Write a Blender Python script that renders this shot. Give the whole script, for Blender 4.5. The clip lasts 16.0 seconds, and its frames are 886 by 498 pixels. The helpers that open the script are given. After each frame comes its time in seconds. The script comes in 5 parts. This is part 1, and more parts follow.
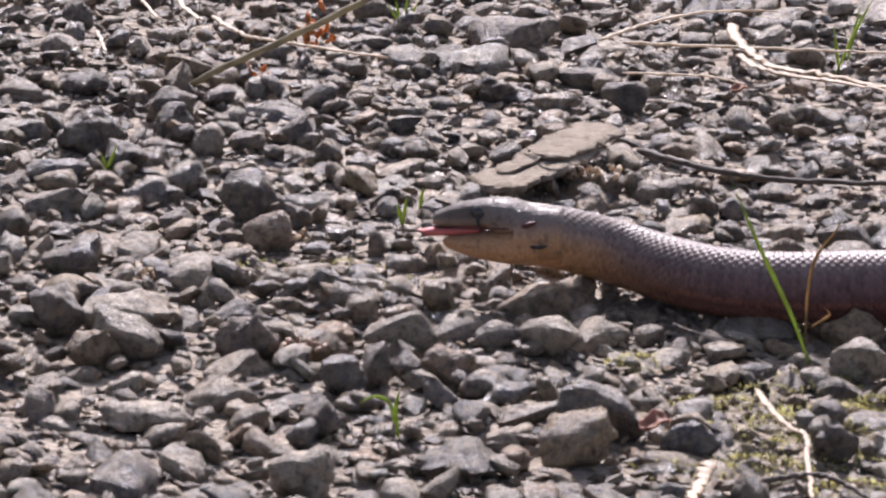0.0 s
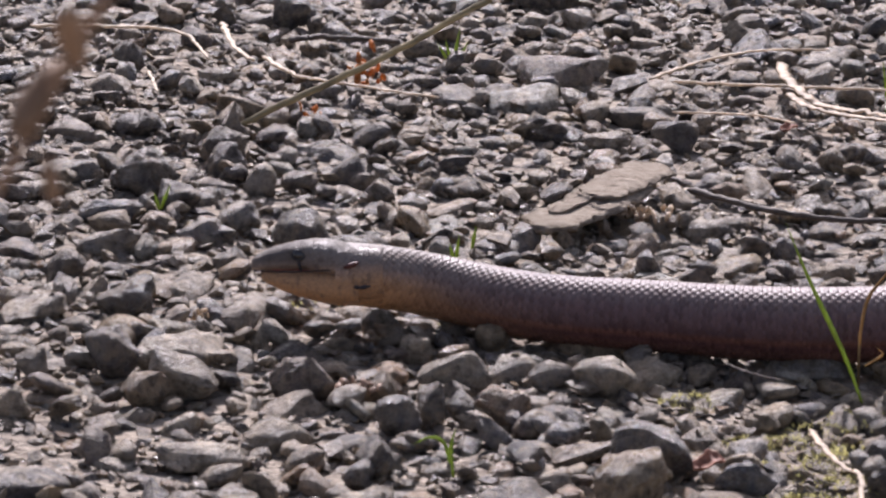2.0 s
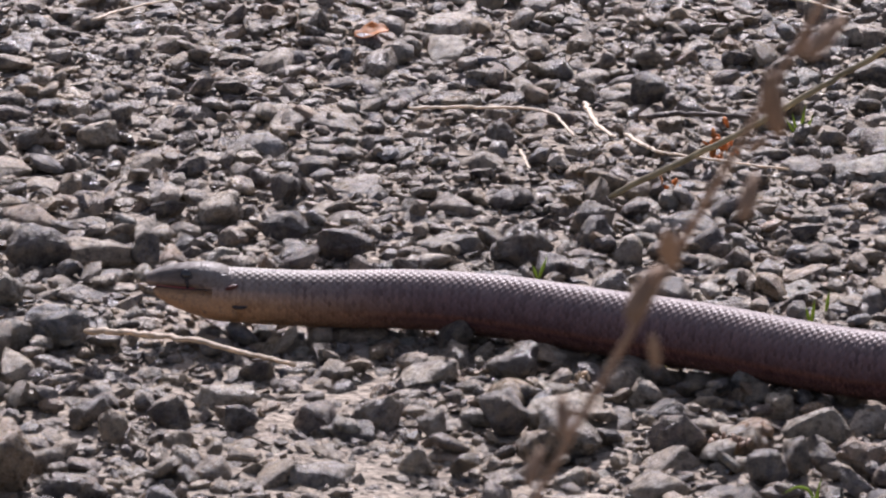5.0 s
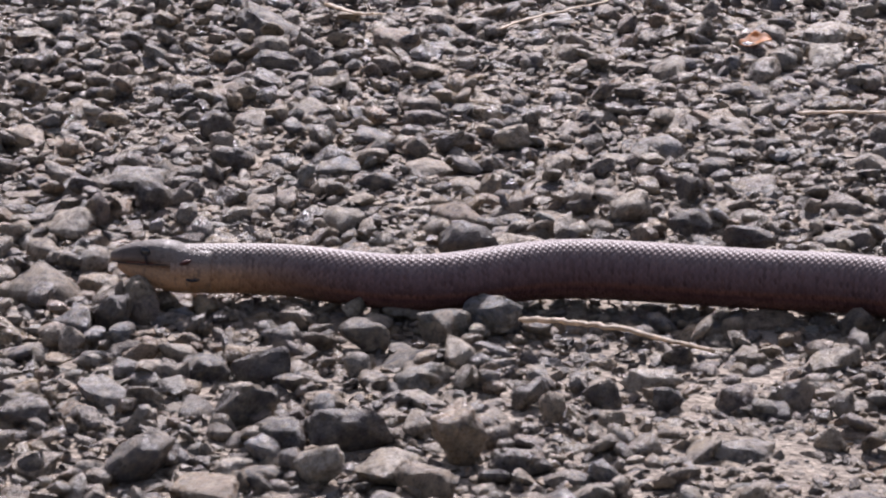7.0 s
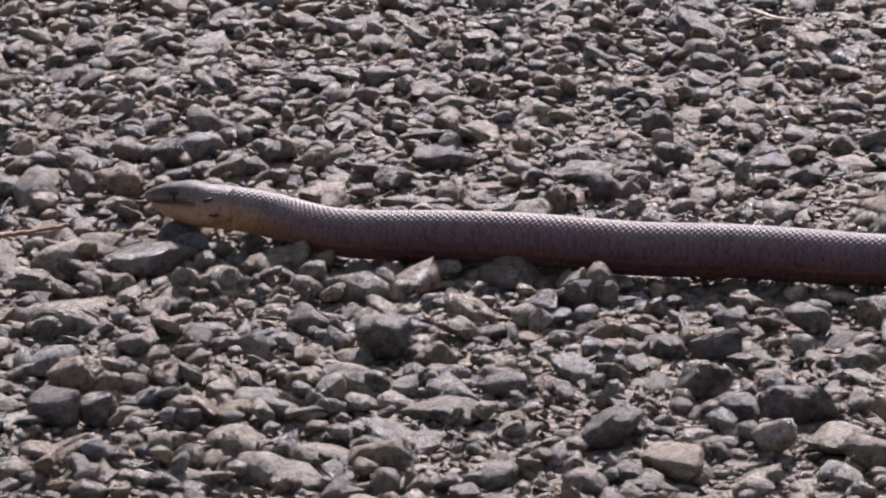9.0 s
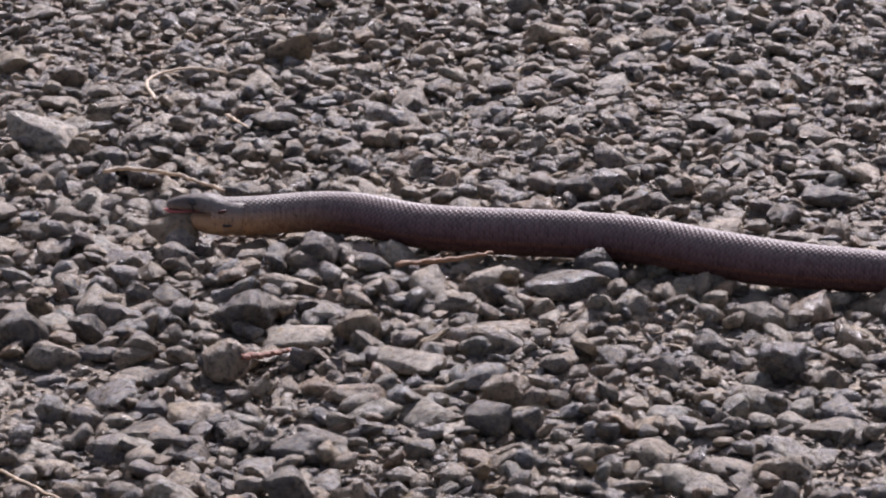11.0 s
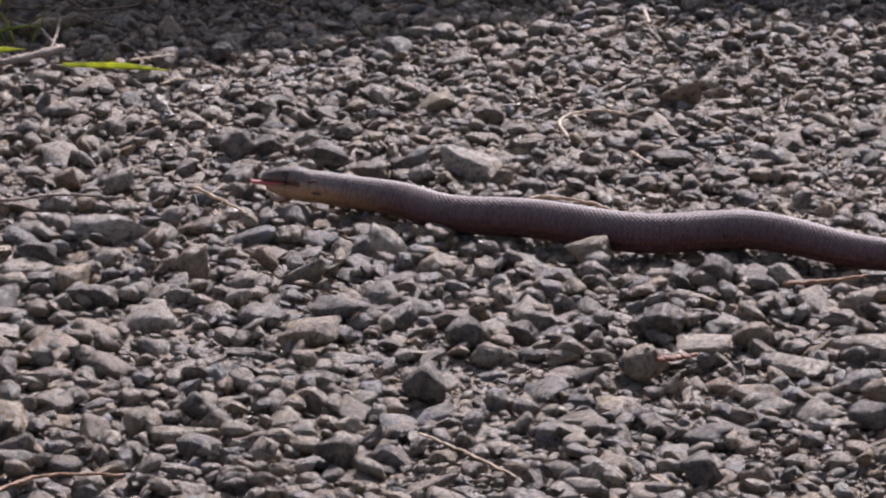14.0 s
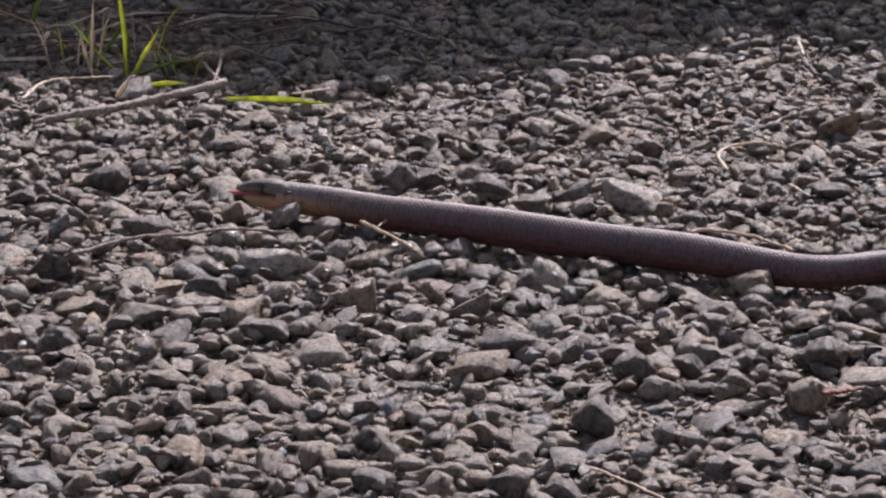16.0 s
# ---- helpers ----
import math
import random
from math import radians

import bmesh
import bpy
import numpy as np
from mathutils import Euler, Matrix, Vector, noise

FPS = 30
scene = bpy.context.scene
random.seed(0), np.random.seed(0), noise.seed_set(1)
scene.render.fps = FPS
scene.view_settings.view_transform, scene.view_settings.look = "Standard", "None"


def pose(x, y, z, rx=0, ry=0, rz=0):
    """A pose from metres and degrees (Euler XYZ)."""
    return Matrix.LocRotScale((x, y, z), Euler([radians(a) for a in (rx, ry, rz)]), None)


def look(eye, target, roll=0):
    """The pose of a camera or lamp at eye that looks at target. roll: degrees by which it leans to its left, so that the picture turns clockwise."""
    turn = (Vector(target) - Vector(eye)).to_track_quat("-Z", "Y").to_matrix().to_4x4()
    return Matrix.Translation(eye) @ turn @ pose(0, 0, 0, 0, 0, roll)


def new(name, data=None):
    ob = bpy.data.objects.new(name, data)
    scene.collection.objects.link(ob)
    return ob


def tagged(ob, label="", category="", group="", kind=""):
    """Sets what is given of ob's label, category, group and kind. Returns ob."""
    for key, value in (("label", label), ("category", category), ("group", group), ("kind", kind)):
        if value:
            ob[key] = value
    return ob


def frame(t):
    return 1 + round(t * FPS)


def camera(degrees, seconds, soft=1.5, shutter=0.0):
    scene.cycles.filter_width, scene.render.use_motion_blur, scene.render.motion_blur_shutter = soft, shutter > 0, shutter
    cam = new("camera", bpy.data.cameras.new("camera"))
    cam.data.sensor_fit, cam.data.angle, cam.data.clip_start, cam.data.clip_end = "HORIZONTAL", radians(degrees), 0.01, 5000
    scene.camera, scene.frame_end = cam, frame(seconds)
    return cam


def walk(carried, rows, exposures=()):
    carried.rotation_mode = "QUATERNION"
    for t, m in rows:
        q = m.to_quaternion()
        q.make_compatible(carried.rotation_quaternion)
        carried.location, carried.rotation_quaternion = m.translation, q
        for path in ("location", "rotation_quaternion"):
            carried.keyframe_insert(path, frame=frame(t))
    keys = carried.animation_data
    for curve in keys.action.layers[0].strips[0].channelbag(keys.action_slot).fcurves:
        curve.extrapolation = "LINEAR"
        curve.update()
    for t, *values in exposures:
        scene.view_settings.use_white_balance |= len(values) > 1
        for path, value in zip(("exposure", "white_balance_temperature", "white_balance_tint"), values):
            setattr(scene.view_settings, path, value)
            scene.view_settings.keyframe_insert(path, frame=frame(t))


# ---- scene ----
cam = camera(10.00, 16.0, 2.05)
PATH = [
    (0, (0.08170, -1.28366, 0.45441), (0.03220, -0.33122, 0.15374), 2.80),
    (0.5, (0.08140, -1.28410, 0.45507), (0.03101, -0.33138, 0.15543), 2.72),
    (1, (0.07908, -1.28459, 0.45496), (0.02861, -0.33149, 0.15655), 2.73),
    (1.5, (0.07809, -1.28553, 0.45711), (0.02570, -0.33213, 0.16000), 2.68),
    (2, (0.07647, -1.28753, 0.45799), (0.01970, -0.33374, 0.16292), 2.59),
    (2.5, (0.07370, -1.28970, 0.45971), (0.01187, -0.33581, 0.16598), 2.44),
    (3, (0.06972, -1.31040, 0.46815), (-0.00172, -0.35649, 0.17667), 2.27),
    (3.2, (0.06651, -1.32406, 0.47243), (-0.00849, -0.37011, 0.18201), 2.25),
    (5.3, (0.06472, -1.44404, 0.52197), (-0.05686, -0.49522, 0.23052), 0.35),
    (5.5, (0.05830, -1.46062, 0.52980), (-0.06684, -0.51239, 0.23789), 0.24),
    (6, (0.04972, -1.49563, 0.53644), (-0.08958, -0.54890, 0.24610), 0.04),
    (6.5, (0.04561, -1.53291, 0.54830), (-0.10765, -0.58904, 0.25566), -0.22),
    (7, (0.03510, -1.57980, 0.56344), (-0.13230, -0.63912, 0.26832), -0.27),
    (7.5, (0.03214, -1.62102, 0.57769), (-0.15076, -0.68371, 0.28106), -0.42),
    (8, (0.02775, -1.66206, 0.59016), (-0.16957, -0.72816, 0.29201), -0.44),
    (8.5, (0.02199, -1.70501, 0.60516), (-0.18889, -0.77452, 0.30563), -0.61),
    (9, (0.01633, -1.76295, 0.62773), (-0.20997, -0.83653, 0.32685), -0.81),
    (9.5, (0.01727, -1.81257, 0.64646), (-0.22484, -0.89002, 0.34598), -1.13),
    (9.7, (0.01723, -1.82756, 0.65274), (-0.23150, -0.90673, 0.35241), -1.22),
    (11.8, (0.03364, -2.05746, 0.72889), (-0.27135, -1.15310, 0.43034), -0.65),
    (12, (0.03376, -2.07454, 0.72937), (-0.27668, -1.17131, 0.43305), -0.83),
    (12.5, (0.03211, -2.14229, 0.75361), (-0.28750, -1.24202, 0.45803), -0.78),
    (13, (0.04638, -2.21324, 0.77902), (-0.28222, -1.31626, 0.48331), -0.63),
    (13.5, (0.06298, -2.27584, 0.79728), (-0.27036, -1.38069, 0.50132), -0.44),
    (14, (0.08532, -2.33914, 0.82066), (-0.25148, -1.44519, 0.52500), -0.43),
    (14.5, (0.07978, -2.35050, 0.82492), (-0.25981, -1.45779, 0.52871), -0.56),
    (15, (0.07391, -2.36170, 0.82851), (-0.27188, -1.47143, 0.53215), -0.64),
    (15.5, (0.07340, -2.37081, 0.83636), (-0.27873, -1.48304, 0.53994), -0.85),
    (16, (0.07156, -2.37989, 0.84603), (-0.28649, -1.49364, 0.55215), -0.99),
]
# seconds, stops, kelvin, tint
EXPOSURES = [(0, 0.97, 5940, 23), (0.5, 0.94, 5940, 23), (1, 0.74, 5930, 23.5), (4, 0.73, 5920, 23), (9, 0.65, 5880, 23), (16, 0.51, 5930, 23.5)]
walk(cam, [(t, look(eye, target, roll)) for t, eye, target, roll in PATH], EXPOSURES)
cam.data.dof.use_dof = True
cam.data.dof.focus_distance = 2.15
cam.data.dof.aperture_fstop = 140.0

# ---- world, sun, exposure ----
SUN_ELEVATION, SUN_AZIMUTH = 38.0, 6.0      # degrees; azimuth to the left of +y
world = bpy.data.worlds.new("sky")
scene.world = world
world.use_nodes = True
wn = world.node_tree
sky = wn.nodes.new("ShaderNodeTexSky")
sky.sky_type, sky.sun_disc = "NISHITA", False
sky.dust_density, sky.ozone_density = 3.0, 0.7
sky.sun_elevation, sky.sun_rotation = radians(SUN_ELEVATION), radians(-SUN_AZIMUTH)
haze = wn.nodes.new("ShaderNodeHueSaturation")
haze.inputs["Saturation"].default_value = 0.62
wn.links.new(sky.outputs[0], haze.inputs["Color"])
wn.links.new(haze.outputs[0], wn.nodes["Background"].inputs[0])
wn.nodes["Background"].inputs[1].default_value = 0.084
sun = new("sun", bpy.data.lights.new("sun", "SUN"))
sun.data.energy, sun.data.angle, sun.data.color = 5.0, radians(0.53), (1.0, 0.94, 0.86)
sd = Vector((-math.sin(radians(SUN_AZIMUTH)) * math.cos(radians(SUN_ELEVATION)),
             math.cos(radians(SUN_AZIMUTH)) * math.cos(radians(SUN_ELEVATION)), math.sin(radians(SUN_ELEVATION))))
sun.matrix_world = look(sd * 20, (0, 0, 0))
scene.view_settings.exposure = 0.0


# ---- materials ----
class Nodes:
    """A small builder for node materials."""

    def __init__(self, name):
        self.mat = bpy.data.materials.new(name)
        self.mat.use_nodes = True
        self.tree = self.mat.node_tree
        self.bsdf = self.tree.nodes["Principled BSDF"]

    def add(self, kind, **values):
        node = self.tree.nodes.new(kind)
        for key, value in values.items():
            if key.startswith("in_"):
                node.inputs[int(key[3:])].default_value = value
        return node

    def link(self, a, b):
        self.tree.links.new(a, b)

    def coord(self, which="Object"):
        return self.add("ShaderNodeTexCoord").outputs[which]

    def noise(self, vector, scale, detail=4.0, rough=0.55):
        n = self.add("ShaderNodeTexNoise")
        n.inputs["Scale"].default_value, n.inputs["Detail"].default_value, n.inputs["Roughness"].default_value = scale, detail, rough
        if vector is not None:
            self.link(vector, n.inputs["Vector"])
        return n.outputs["Fac"]

    def ramp(self, fac, *stops):
        r = self.add("ShaderNodeValToRGB")
        e = r.color_ramp.elements
        while len(e) < len(stops):
            e.new(0.5)
        for el, (pos, col) in zip(e, stops):
            el.position, el.color = pos, (*col, 1.0) if len(col) == 3 else col
        self.link(fac, r.inputs[0])
        return r.outputs[0]

    def mix(self, fac, a, b, blend="MIX"):
        m = self.add("ShaderNodeMix")
        m.data_type, m.blend_type = "RGBA", blend
        for value, slot in ((fac, 0), (a, 6), (b, 7)):
            if isinstance(value, (int, float)):
                m.inputs[slot].default_value = value
            elif isinstance(value, tuple):
                m.inputs[slot].default_value = (*value, 1.0)
            else:
                self.link(value, m.inputs[slot])
        return m.outputs[2]

    def math(self, op, a, b=0.0, clamp=False):
        m = self.add("ShaderNodeMath")
        m.operation, m.use_clamp = op, clamp
        for n, value in enumerate((a, b)):
            if isinstance(value, (int, float)):
                m.inputs[n].default_value = value
            else:
                self.link(value, m.inputs[n])
        return m.outputs[0]

    def bump(self, height, strength, distance, under=None):
        b = self.add("ShaderNodeBump")
        b.inputs["Strength"].default_value, b.inputs["Distance"].default_value = strength, distance
        self.link(height, b.inputs["Height"])
        if under is not None:
            self.link(under, b.inputs["Normal"])
        return b.outputs["Normal"]

    def done(self, color=None, rough=None, normal=None, metal=0.0, specular=0.5):
        for value, slot in ((color, "Base Color"), (rough, "Roughness")):
            if value is None:
                continue
            if isinstance(value, (int, float)):
                self.bsdf.inputs[slot].default_value = value
            elif isinstance(value, tuple):
                self.bsdf.inputs[slot].default_value = (*value, 1.0)
            else:
                self.link(value, self.bsdf.inputs[slot])
        if normal is not None:
            self.link(normal, self.bsdf.inputs["Normal"])
        self.bsdf.inputs["Metallic"].default_value = metal
        self.bsdf.inputs["Specular IOR Level"].default_value = specular
        return self.mat


def stone_material(name, island, tint=None, dusty=1.0):
    """Crushed grey rock: one tone a stone, mottling, pale dust and fine grain."""
    n = Nodes(name)
    co = n.add("ShaderNodeNewGeometry").outputs["Position"]
    if island:
        pick = n.add("ShaderNodeNewGeometry").outputs["Random Per Island"]
    else:
        pick = n.add("ShaderNodeObjectInfo").outputs["Random"]
    if tint:
        tone = n.ramp(pick, (0.0, tuple(c * 0.85 for c in tint)), (1.0, tuple(c * 1.15 for c in tint)))
    else:
        tone = n.ramp(pick, (0.0, (0.06, 0.052, 0.05)), (0.13, (0.12, 0.10, 0.085)), (0.20, (0.25, 0.195, 0.14)), (0.28, (0.38, 0.28, 0.17)), (0.37, (0.20, 0.203, 0.213)), (0.47, (0.34, 0.265, 0.18)), (0.56, (0.15, 0.145, 0.152)),
                      (0.66, (0.20, 0.15, 0.12)), (0.76, (0.38, 0.33, 0.265)), (0.85, (0.31, 0.20, 0.12)), (0.92, (0.25, 0.245, 0.215)), (0.97, (0.36, 0.30, 0.22)), (1.0, (0.47, 0.42, 0.35)))
    big = n.ramp(n.noise(co, 210.0, 4.0, 0.6), (0.42, (0, 0, 0)), (0.60, (1, 1, 1)))
    col = n.mix(n.math("MULTIPLY", big, 0.5 * dusty), tone, (0.36, 0.285, 0.185))
    stain = n.ramp(n.noise(co, 130.0, 4.0, 0.65), (0.56, (0, 0, 0)), (0.66, (1, 1, 1)))
    col = n.mix(n.math("MULTIPLY", stain, 0.55), col, (0.115, 0.085, 0.068))
    grain = n.noise(co, 1100.0, 3.0, 0.65)
    speck = n.ramp(grain, (0.32, (0.75, 0.74, 0.73)), (0.50, (1.0, 1.0, 1.0)), (0.70, (1.22, 1.2, 1.17)))
    col = n.mix(1.0, col, speck, "MULTIPLY")
    pits = n.ramp(n.noise(co, 330.0, 4.0, 0.62), (0.37, (0.5, 0.47, 0.44)), (0.48, (1.0, 1.0, 1.0)), (0.65, (1.28, 1.24, 1.17)))
    col = n.mix(1.0, col, pits, "MULTIPLY")
    dust = n.ramp(n.noise(co, 55.0, 4.0), (0.52, (0, 0, 0)), (0.75, (1, 1, 1)))
    col = n.mix(n.math("MULTIPLY", dust, 0.4 * dusty), col, (0.39, 0.305, 0.195))
    rough = n.ramp(n.noise(co, 260.0, 3.0), (0.3, (0.34, 0.34, 0.34)), (0.7, (0.72, 0.72, 0.72)))
    rough = n.math("SUBTRACT", rough, n.math("MULTIPLY", n.math("GREATER_THAN", n.math("FRACT", n.math("MULTIPLY", pick, 7.0)), 0.72), 0.17))
    low = n.bump(n.noise(co, 240.0, 6.0, 0.7), 1.0, 0.0036)
    return n.done(col, rough, n.bump(n.noise(co, 800.0, 5.0, 0.75), 1.0, 0.0016, low), specular=0.45)


def soil_material():
    n = Nodes("dusty_soil")
    co = n.coord()
    col = n.ramp(n.noise(co, 30.0, 5.0), (0.3, (0.18, 0.14, 0.095)), (0.7, (0.31, 0.24, 0.16)))
    grit = n.add("ShaderNodeTexVoronoi")
    grit.inputs["Scale"].default_value = 420.0
    n.link(co, grit.inputs["Vector"])
    col = n.mix(0.35, col, n.ramp(grit.outputs["Distance"], (0.1, (0.36, 0.32, 0.27)), (0.6, (0.14, 0.12, 0.10))))
    far = n.add("ShaderNodeTexVoronoi")
    far.inputs["Scale"].default_value = 230.0
    n.link(co, far.inputs["Vector"])
    tone = n.add("ShaderNodeSeparateColor")
    n.link(far.outputs["Color"], tone.inputs[0])
    col = n.mix(0.32, col, n.ramp(tone.outputs[0], (0.0, (0.11, 0.10, 0.095)), (0.5, (0.29, 0.26, 0.225)), (1.0, (0.43, 0.39, 0.33))))
    low = n.bump(far.outputs["Distance"], 0.7, 0.002)
    return n.done(col, 0.9, n.bump(grit.outputs["Distance"], 0.6, 0.0012, low), specular=0.2)


def skin_material(name, head=False, snout=False):
    """Scaly skin: grey-pink back, brown flank, pale throat; dark flecks. The body's rings carry in their object colour
    how far back they sit: red 1 at the neck, 0 on the trunk."""
    n = Nodes(name)
    co = n.coord()
    sep = n.add("ShaderNodeSeparateXYZ")
    n.link(co, sep.inputs[0])
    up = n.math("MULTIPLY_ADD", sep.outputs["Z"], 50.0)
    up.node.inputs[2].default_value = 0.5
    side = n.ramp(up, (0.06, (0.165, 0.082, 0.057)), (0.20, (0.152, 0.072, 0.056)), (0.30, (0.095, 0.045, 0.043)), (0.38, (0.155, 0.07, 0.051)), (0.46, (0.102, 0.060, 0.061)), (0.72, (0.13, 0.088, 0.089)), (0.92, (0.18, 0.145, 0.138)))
    neck = n.ramp(n.math("SUBTRACT", up, 0.07), (0.05, (0.52, 0.275, 0.125)), (0.42, (0.42, 0.245, 0.13)), (0.60, (0.32, 0.225, 0.165)), (0.68, (0.21, 0.172, 0.148)), (0.92, (0.19, 0.17, 0.15)))
    if head:
        col = n.ramp(up, (0.05, (0.52, 0.275, 0.125)), (0.42, (0.42, 0.245, 0.13)), (0.60, (0.32, 0.225, 0.165)), (0.68, (0.21, 0.172, 0.148)), (0.92, (0.19, 0.17, 0.15)))
    else:
        info = n.add("ShaderNodeObjectInfo")
        part_of = n.add("ShaderNodeSeparateColor")
        n.link(info.outputs["Color"], part_of.inputs[0])
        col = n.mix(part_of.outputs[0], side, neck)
    if not head:
        own = n.add("ShaderNodeAttribute")
        own.attribute_name = "scale_tone"
        geo = n.math("FRACT", n.math("ADD", own.outputs["Fac"], n.math("MULTIPLY", info.outputs["Random"], 7.0)))
        fleck = n.ramp(geo, (0.0, (0.55, 0.52, 0.52)), (0.5, (1.0, 1.0, 1.0)), (0.94, (1.3, 1.26, 1.22)), (0.975, (0.4, 0.37, 0.37)))
        fleck.node.color_ramp.interpolation = "LINEAR"
        col = n.mix(0.6, col, n.mix(1.0, col, fleck, "MULTIPLY"))
        at = n.add("ShaderNodeVectorMath")
        n.link(co, at.inputs[0])
        shift = n.math("MULTIPLY", info.outputs["Random"], 3.0)
        n.link(shift, at.inputs[1])
        mottle = n.ramp(n.noise(at.outputs[0], 420.0, 3.0), (0.42, (0, 0, 0)), (0.62, (1, 1, 1)))
        col = n.mix(n.math("MULTIPLY", mottle, 0.12), col, (0.19, 0.085, 0.058))
        normal = n.bump(n.noise(co, 1800.0, 2.0), 0.15, 0.0002)
    else:
        plates = n.add("ShaderNodeTexVoronoi")
        plates.feature = "DISTANCE_TO_EDGE"
        plates.inputs["Scale"].default_value = 680.0
        n.link(co, plates.inputs["Vector"])
        seam = n.ramp(plates.outputs["Distance"], (0.0, (0.0, 0.0, 0.0)), (0.12, (1.0, 1.0, 1.0)))
        col = n.mix(n.math("MULTIPLY", n.math("SUBTRACT", 1.0, seam), 0.32), col, (0.1, 0.08, 0.075))
        spots = n.ramp(n.noise(co, 330.0, 3.0), (0.56, (0, 0, 0)), (0.66, (1, 1, 1)))
        col = n.mix(n.math("MULTIPLY", spots, 0.45), col, (0.07, 0.055, 0.05))
        normal = n.bump(seam, 0.6, 0.0003)
        if snout:
            front = n.ramp(n.math("MULTIPLY", sep.outputs["X"], 25.0), (0.30, (1, 1, 1)), (0.46, (0, 0, 0)))
            above = n.ramp(up, (0.68, (0, 0, 0)), (0.76, (1, 1, 1)))
            col = n.mix(n.math("MULTIPLY", n.math("MULTIPLY", front, above), 0.55), col, (0.055, 0.045, 0.042))
    return n.done(col, 0.40, normal, specular=0.09)


def plain(name, color, rough=0.5, vary=0.25, scale=400.0, specular=0.4, through_light=0.0):
    n = Nodes(name)
    co = n.coord()
    dark = tuple(c * (1 - vary) for c in color)
    light = tuple(min(1.0, c * (1 + vary)) for c in color)
    col = n.ramp(n.noise(co, scale, 4.0), (0.3, dark), (0.7, light))
    mat = n.done(col, rough, n.bump(n.noise(co, scale * 4, 2.0), 0.3, 0.0003), specular=specular)
    if through_light:
        glow, both = n.add("ShaderNodeBsdfTranslucent"), n.add("ShaderNodeMixShader")
        both.inputs[0].default_value = through_light
        n.link(col, glow.inputs["Color"])
        n.link(n.bsdf.outputs[0], both.inputs[1])
        n.link(glow.outputs[0], both.inputs[2])
        n.link(both.outputs[0], n.tree.nodes["Material Output"].inputs["Surface"])
    return mat


STONE, GRAVEL, SOIL = stone_material("grey_rock", False), stone_material("grey_gravel", True), soil_material()
DARK_STONE = stone_material("dark_rock", False, (0.11, 0.092, 0.080), 0.75)
PALE_STONE = stone_material("pale_rock", False, (0.41, 0.345, 0.265))
BROWN_STONE = stone_material("brownish_rock", False, (0.31, 0.225, 0.145))
STRAW = plain("dry_straw", (0.66, 0.55, 0.41), 0.6, 0.3, 250.0, through_light=0.35)
DRY = plain("tan_dry_leaf", (0.55, 0.44, 0.31), 0.6, 0.35, 220.0, through_light=0.4)
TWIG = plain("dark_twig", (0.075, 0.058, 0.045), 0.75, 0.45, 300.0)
SCALY = plain("brown_twig", (0.26, 0.14, 0.07), 0.7, 0.5, 500.0)
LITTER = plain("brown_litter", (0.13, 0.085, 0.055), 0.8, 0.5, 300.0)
PALE_WOOD = plain("weathered_wood", (0.27, 0.22, 0.17), 0.8, 0.65, 420.0)


def bark_material():
    n = Nodes("weathered_bark")
    turn = n.add("ShaderNodeMapping")
    turn.inputs["Rotation"].default_value = (0, 0, radians(-63))
    turn.inputs["Scale"].default_value = (0.16, 1, 1)
    n.link(n.coord(), turn.inputs["Vector"])
    grain = n.noise(turn.outputs[0], 900.0, 6.0, 0.7)
    col = n.ramp(grain, (0.34, (0.12, 0.085, 0.055)), (0.46, (0.37, 0.30, 0.225)), (0.7, (0.50, 0.425, 0.335)))
    col = n.mix(n.math("MULTIPLY", n.noise(n.coord(), 90.0, 4.0), 0.5), col, (0.22, 0.19, 0.15))
    return n.done(col, 0.85, n.bump(grain, 1.0, 0.0022), specular=0.2)


BARK = bark_material()
STALK = plain("olive_stalk", (0.32, 0.275, 0.17), 0.5, 0.35, 90.0, through_light=0.4)
ORANGE = plain("withered_petal", (0.5, 0.22, 0.07), 0.6, 0.4, 300.0, through_light=0.5)
PINK = plain("pink_husk", (0.40, 0.28, 0.20), 0.6, 0.3, 300.0, through_light=0.4)
RED = plain("reddish_bark", (0.27, 0.125, 0.08), 0.7, 0.4, 300.0, through_light=0.2)
GREEN = plain("green_grass", (0.31, 0.39, 0.08), 0.45, 0.3, 150.0, through_light=0.5)
LIME = plain("yellow_green_grass", (0.56, 0.60, 0.09), 0.45, 0.3, 120.0, through_light=0.5)
WITHER = plain("withered_grass", (0.38, 0.25, 0.11), 0.6, 0.4, 150.0, through_light=0.45)
WEED = plain("dry_weed", (0.22, 0.14, 0.085), 0.8, 0.3, 200.0)
MOSS = plain("moss", (0.46, 0.42, 0.15), 0.9, 0.5, 120.0, through_light=0.4)
LEAF = plain("shrub_leaf", (0.06, 0.1, 0.025), 0.5, 0.4, 40.0, through_light=0.3)
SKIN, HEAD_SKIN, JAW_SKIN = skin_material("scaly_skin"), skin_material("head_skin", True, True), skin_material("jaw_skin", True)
TONGUE = plain("wet_pink_tongue", (0.45, 0.12, 0.11), 0.6, 0.15, 600.0, 0.3)
MOUTH = plain("mouth_lining", (0.42, 0.08, 0.08), 0.35, 0.2, 600.0)
EYE = plain("dark_eye", (0.012, 0.01, 0.009), 0.06, 0.2, 900.0, 0.7)
LID = plain("dark_lid", (0.035, 0.028, 0.026), 0.5, 0.3, 900.0)
EAR = plain("ear_slit", (0.085, 0.024, 0.017), 0.5, 0.4, 900.0)
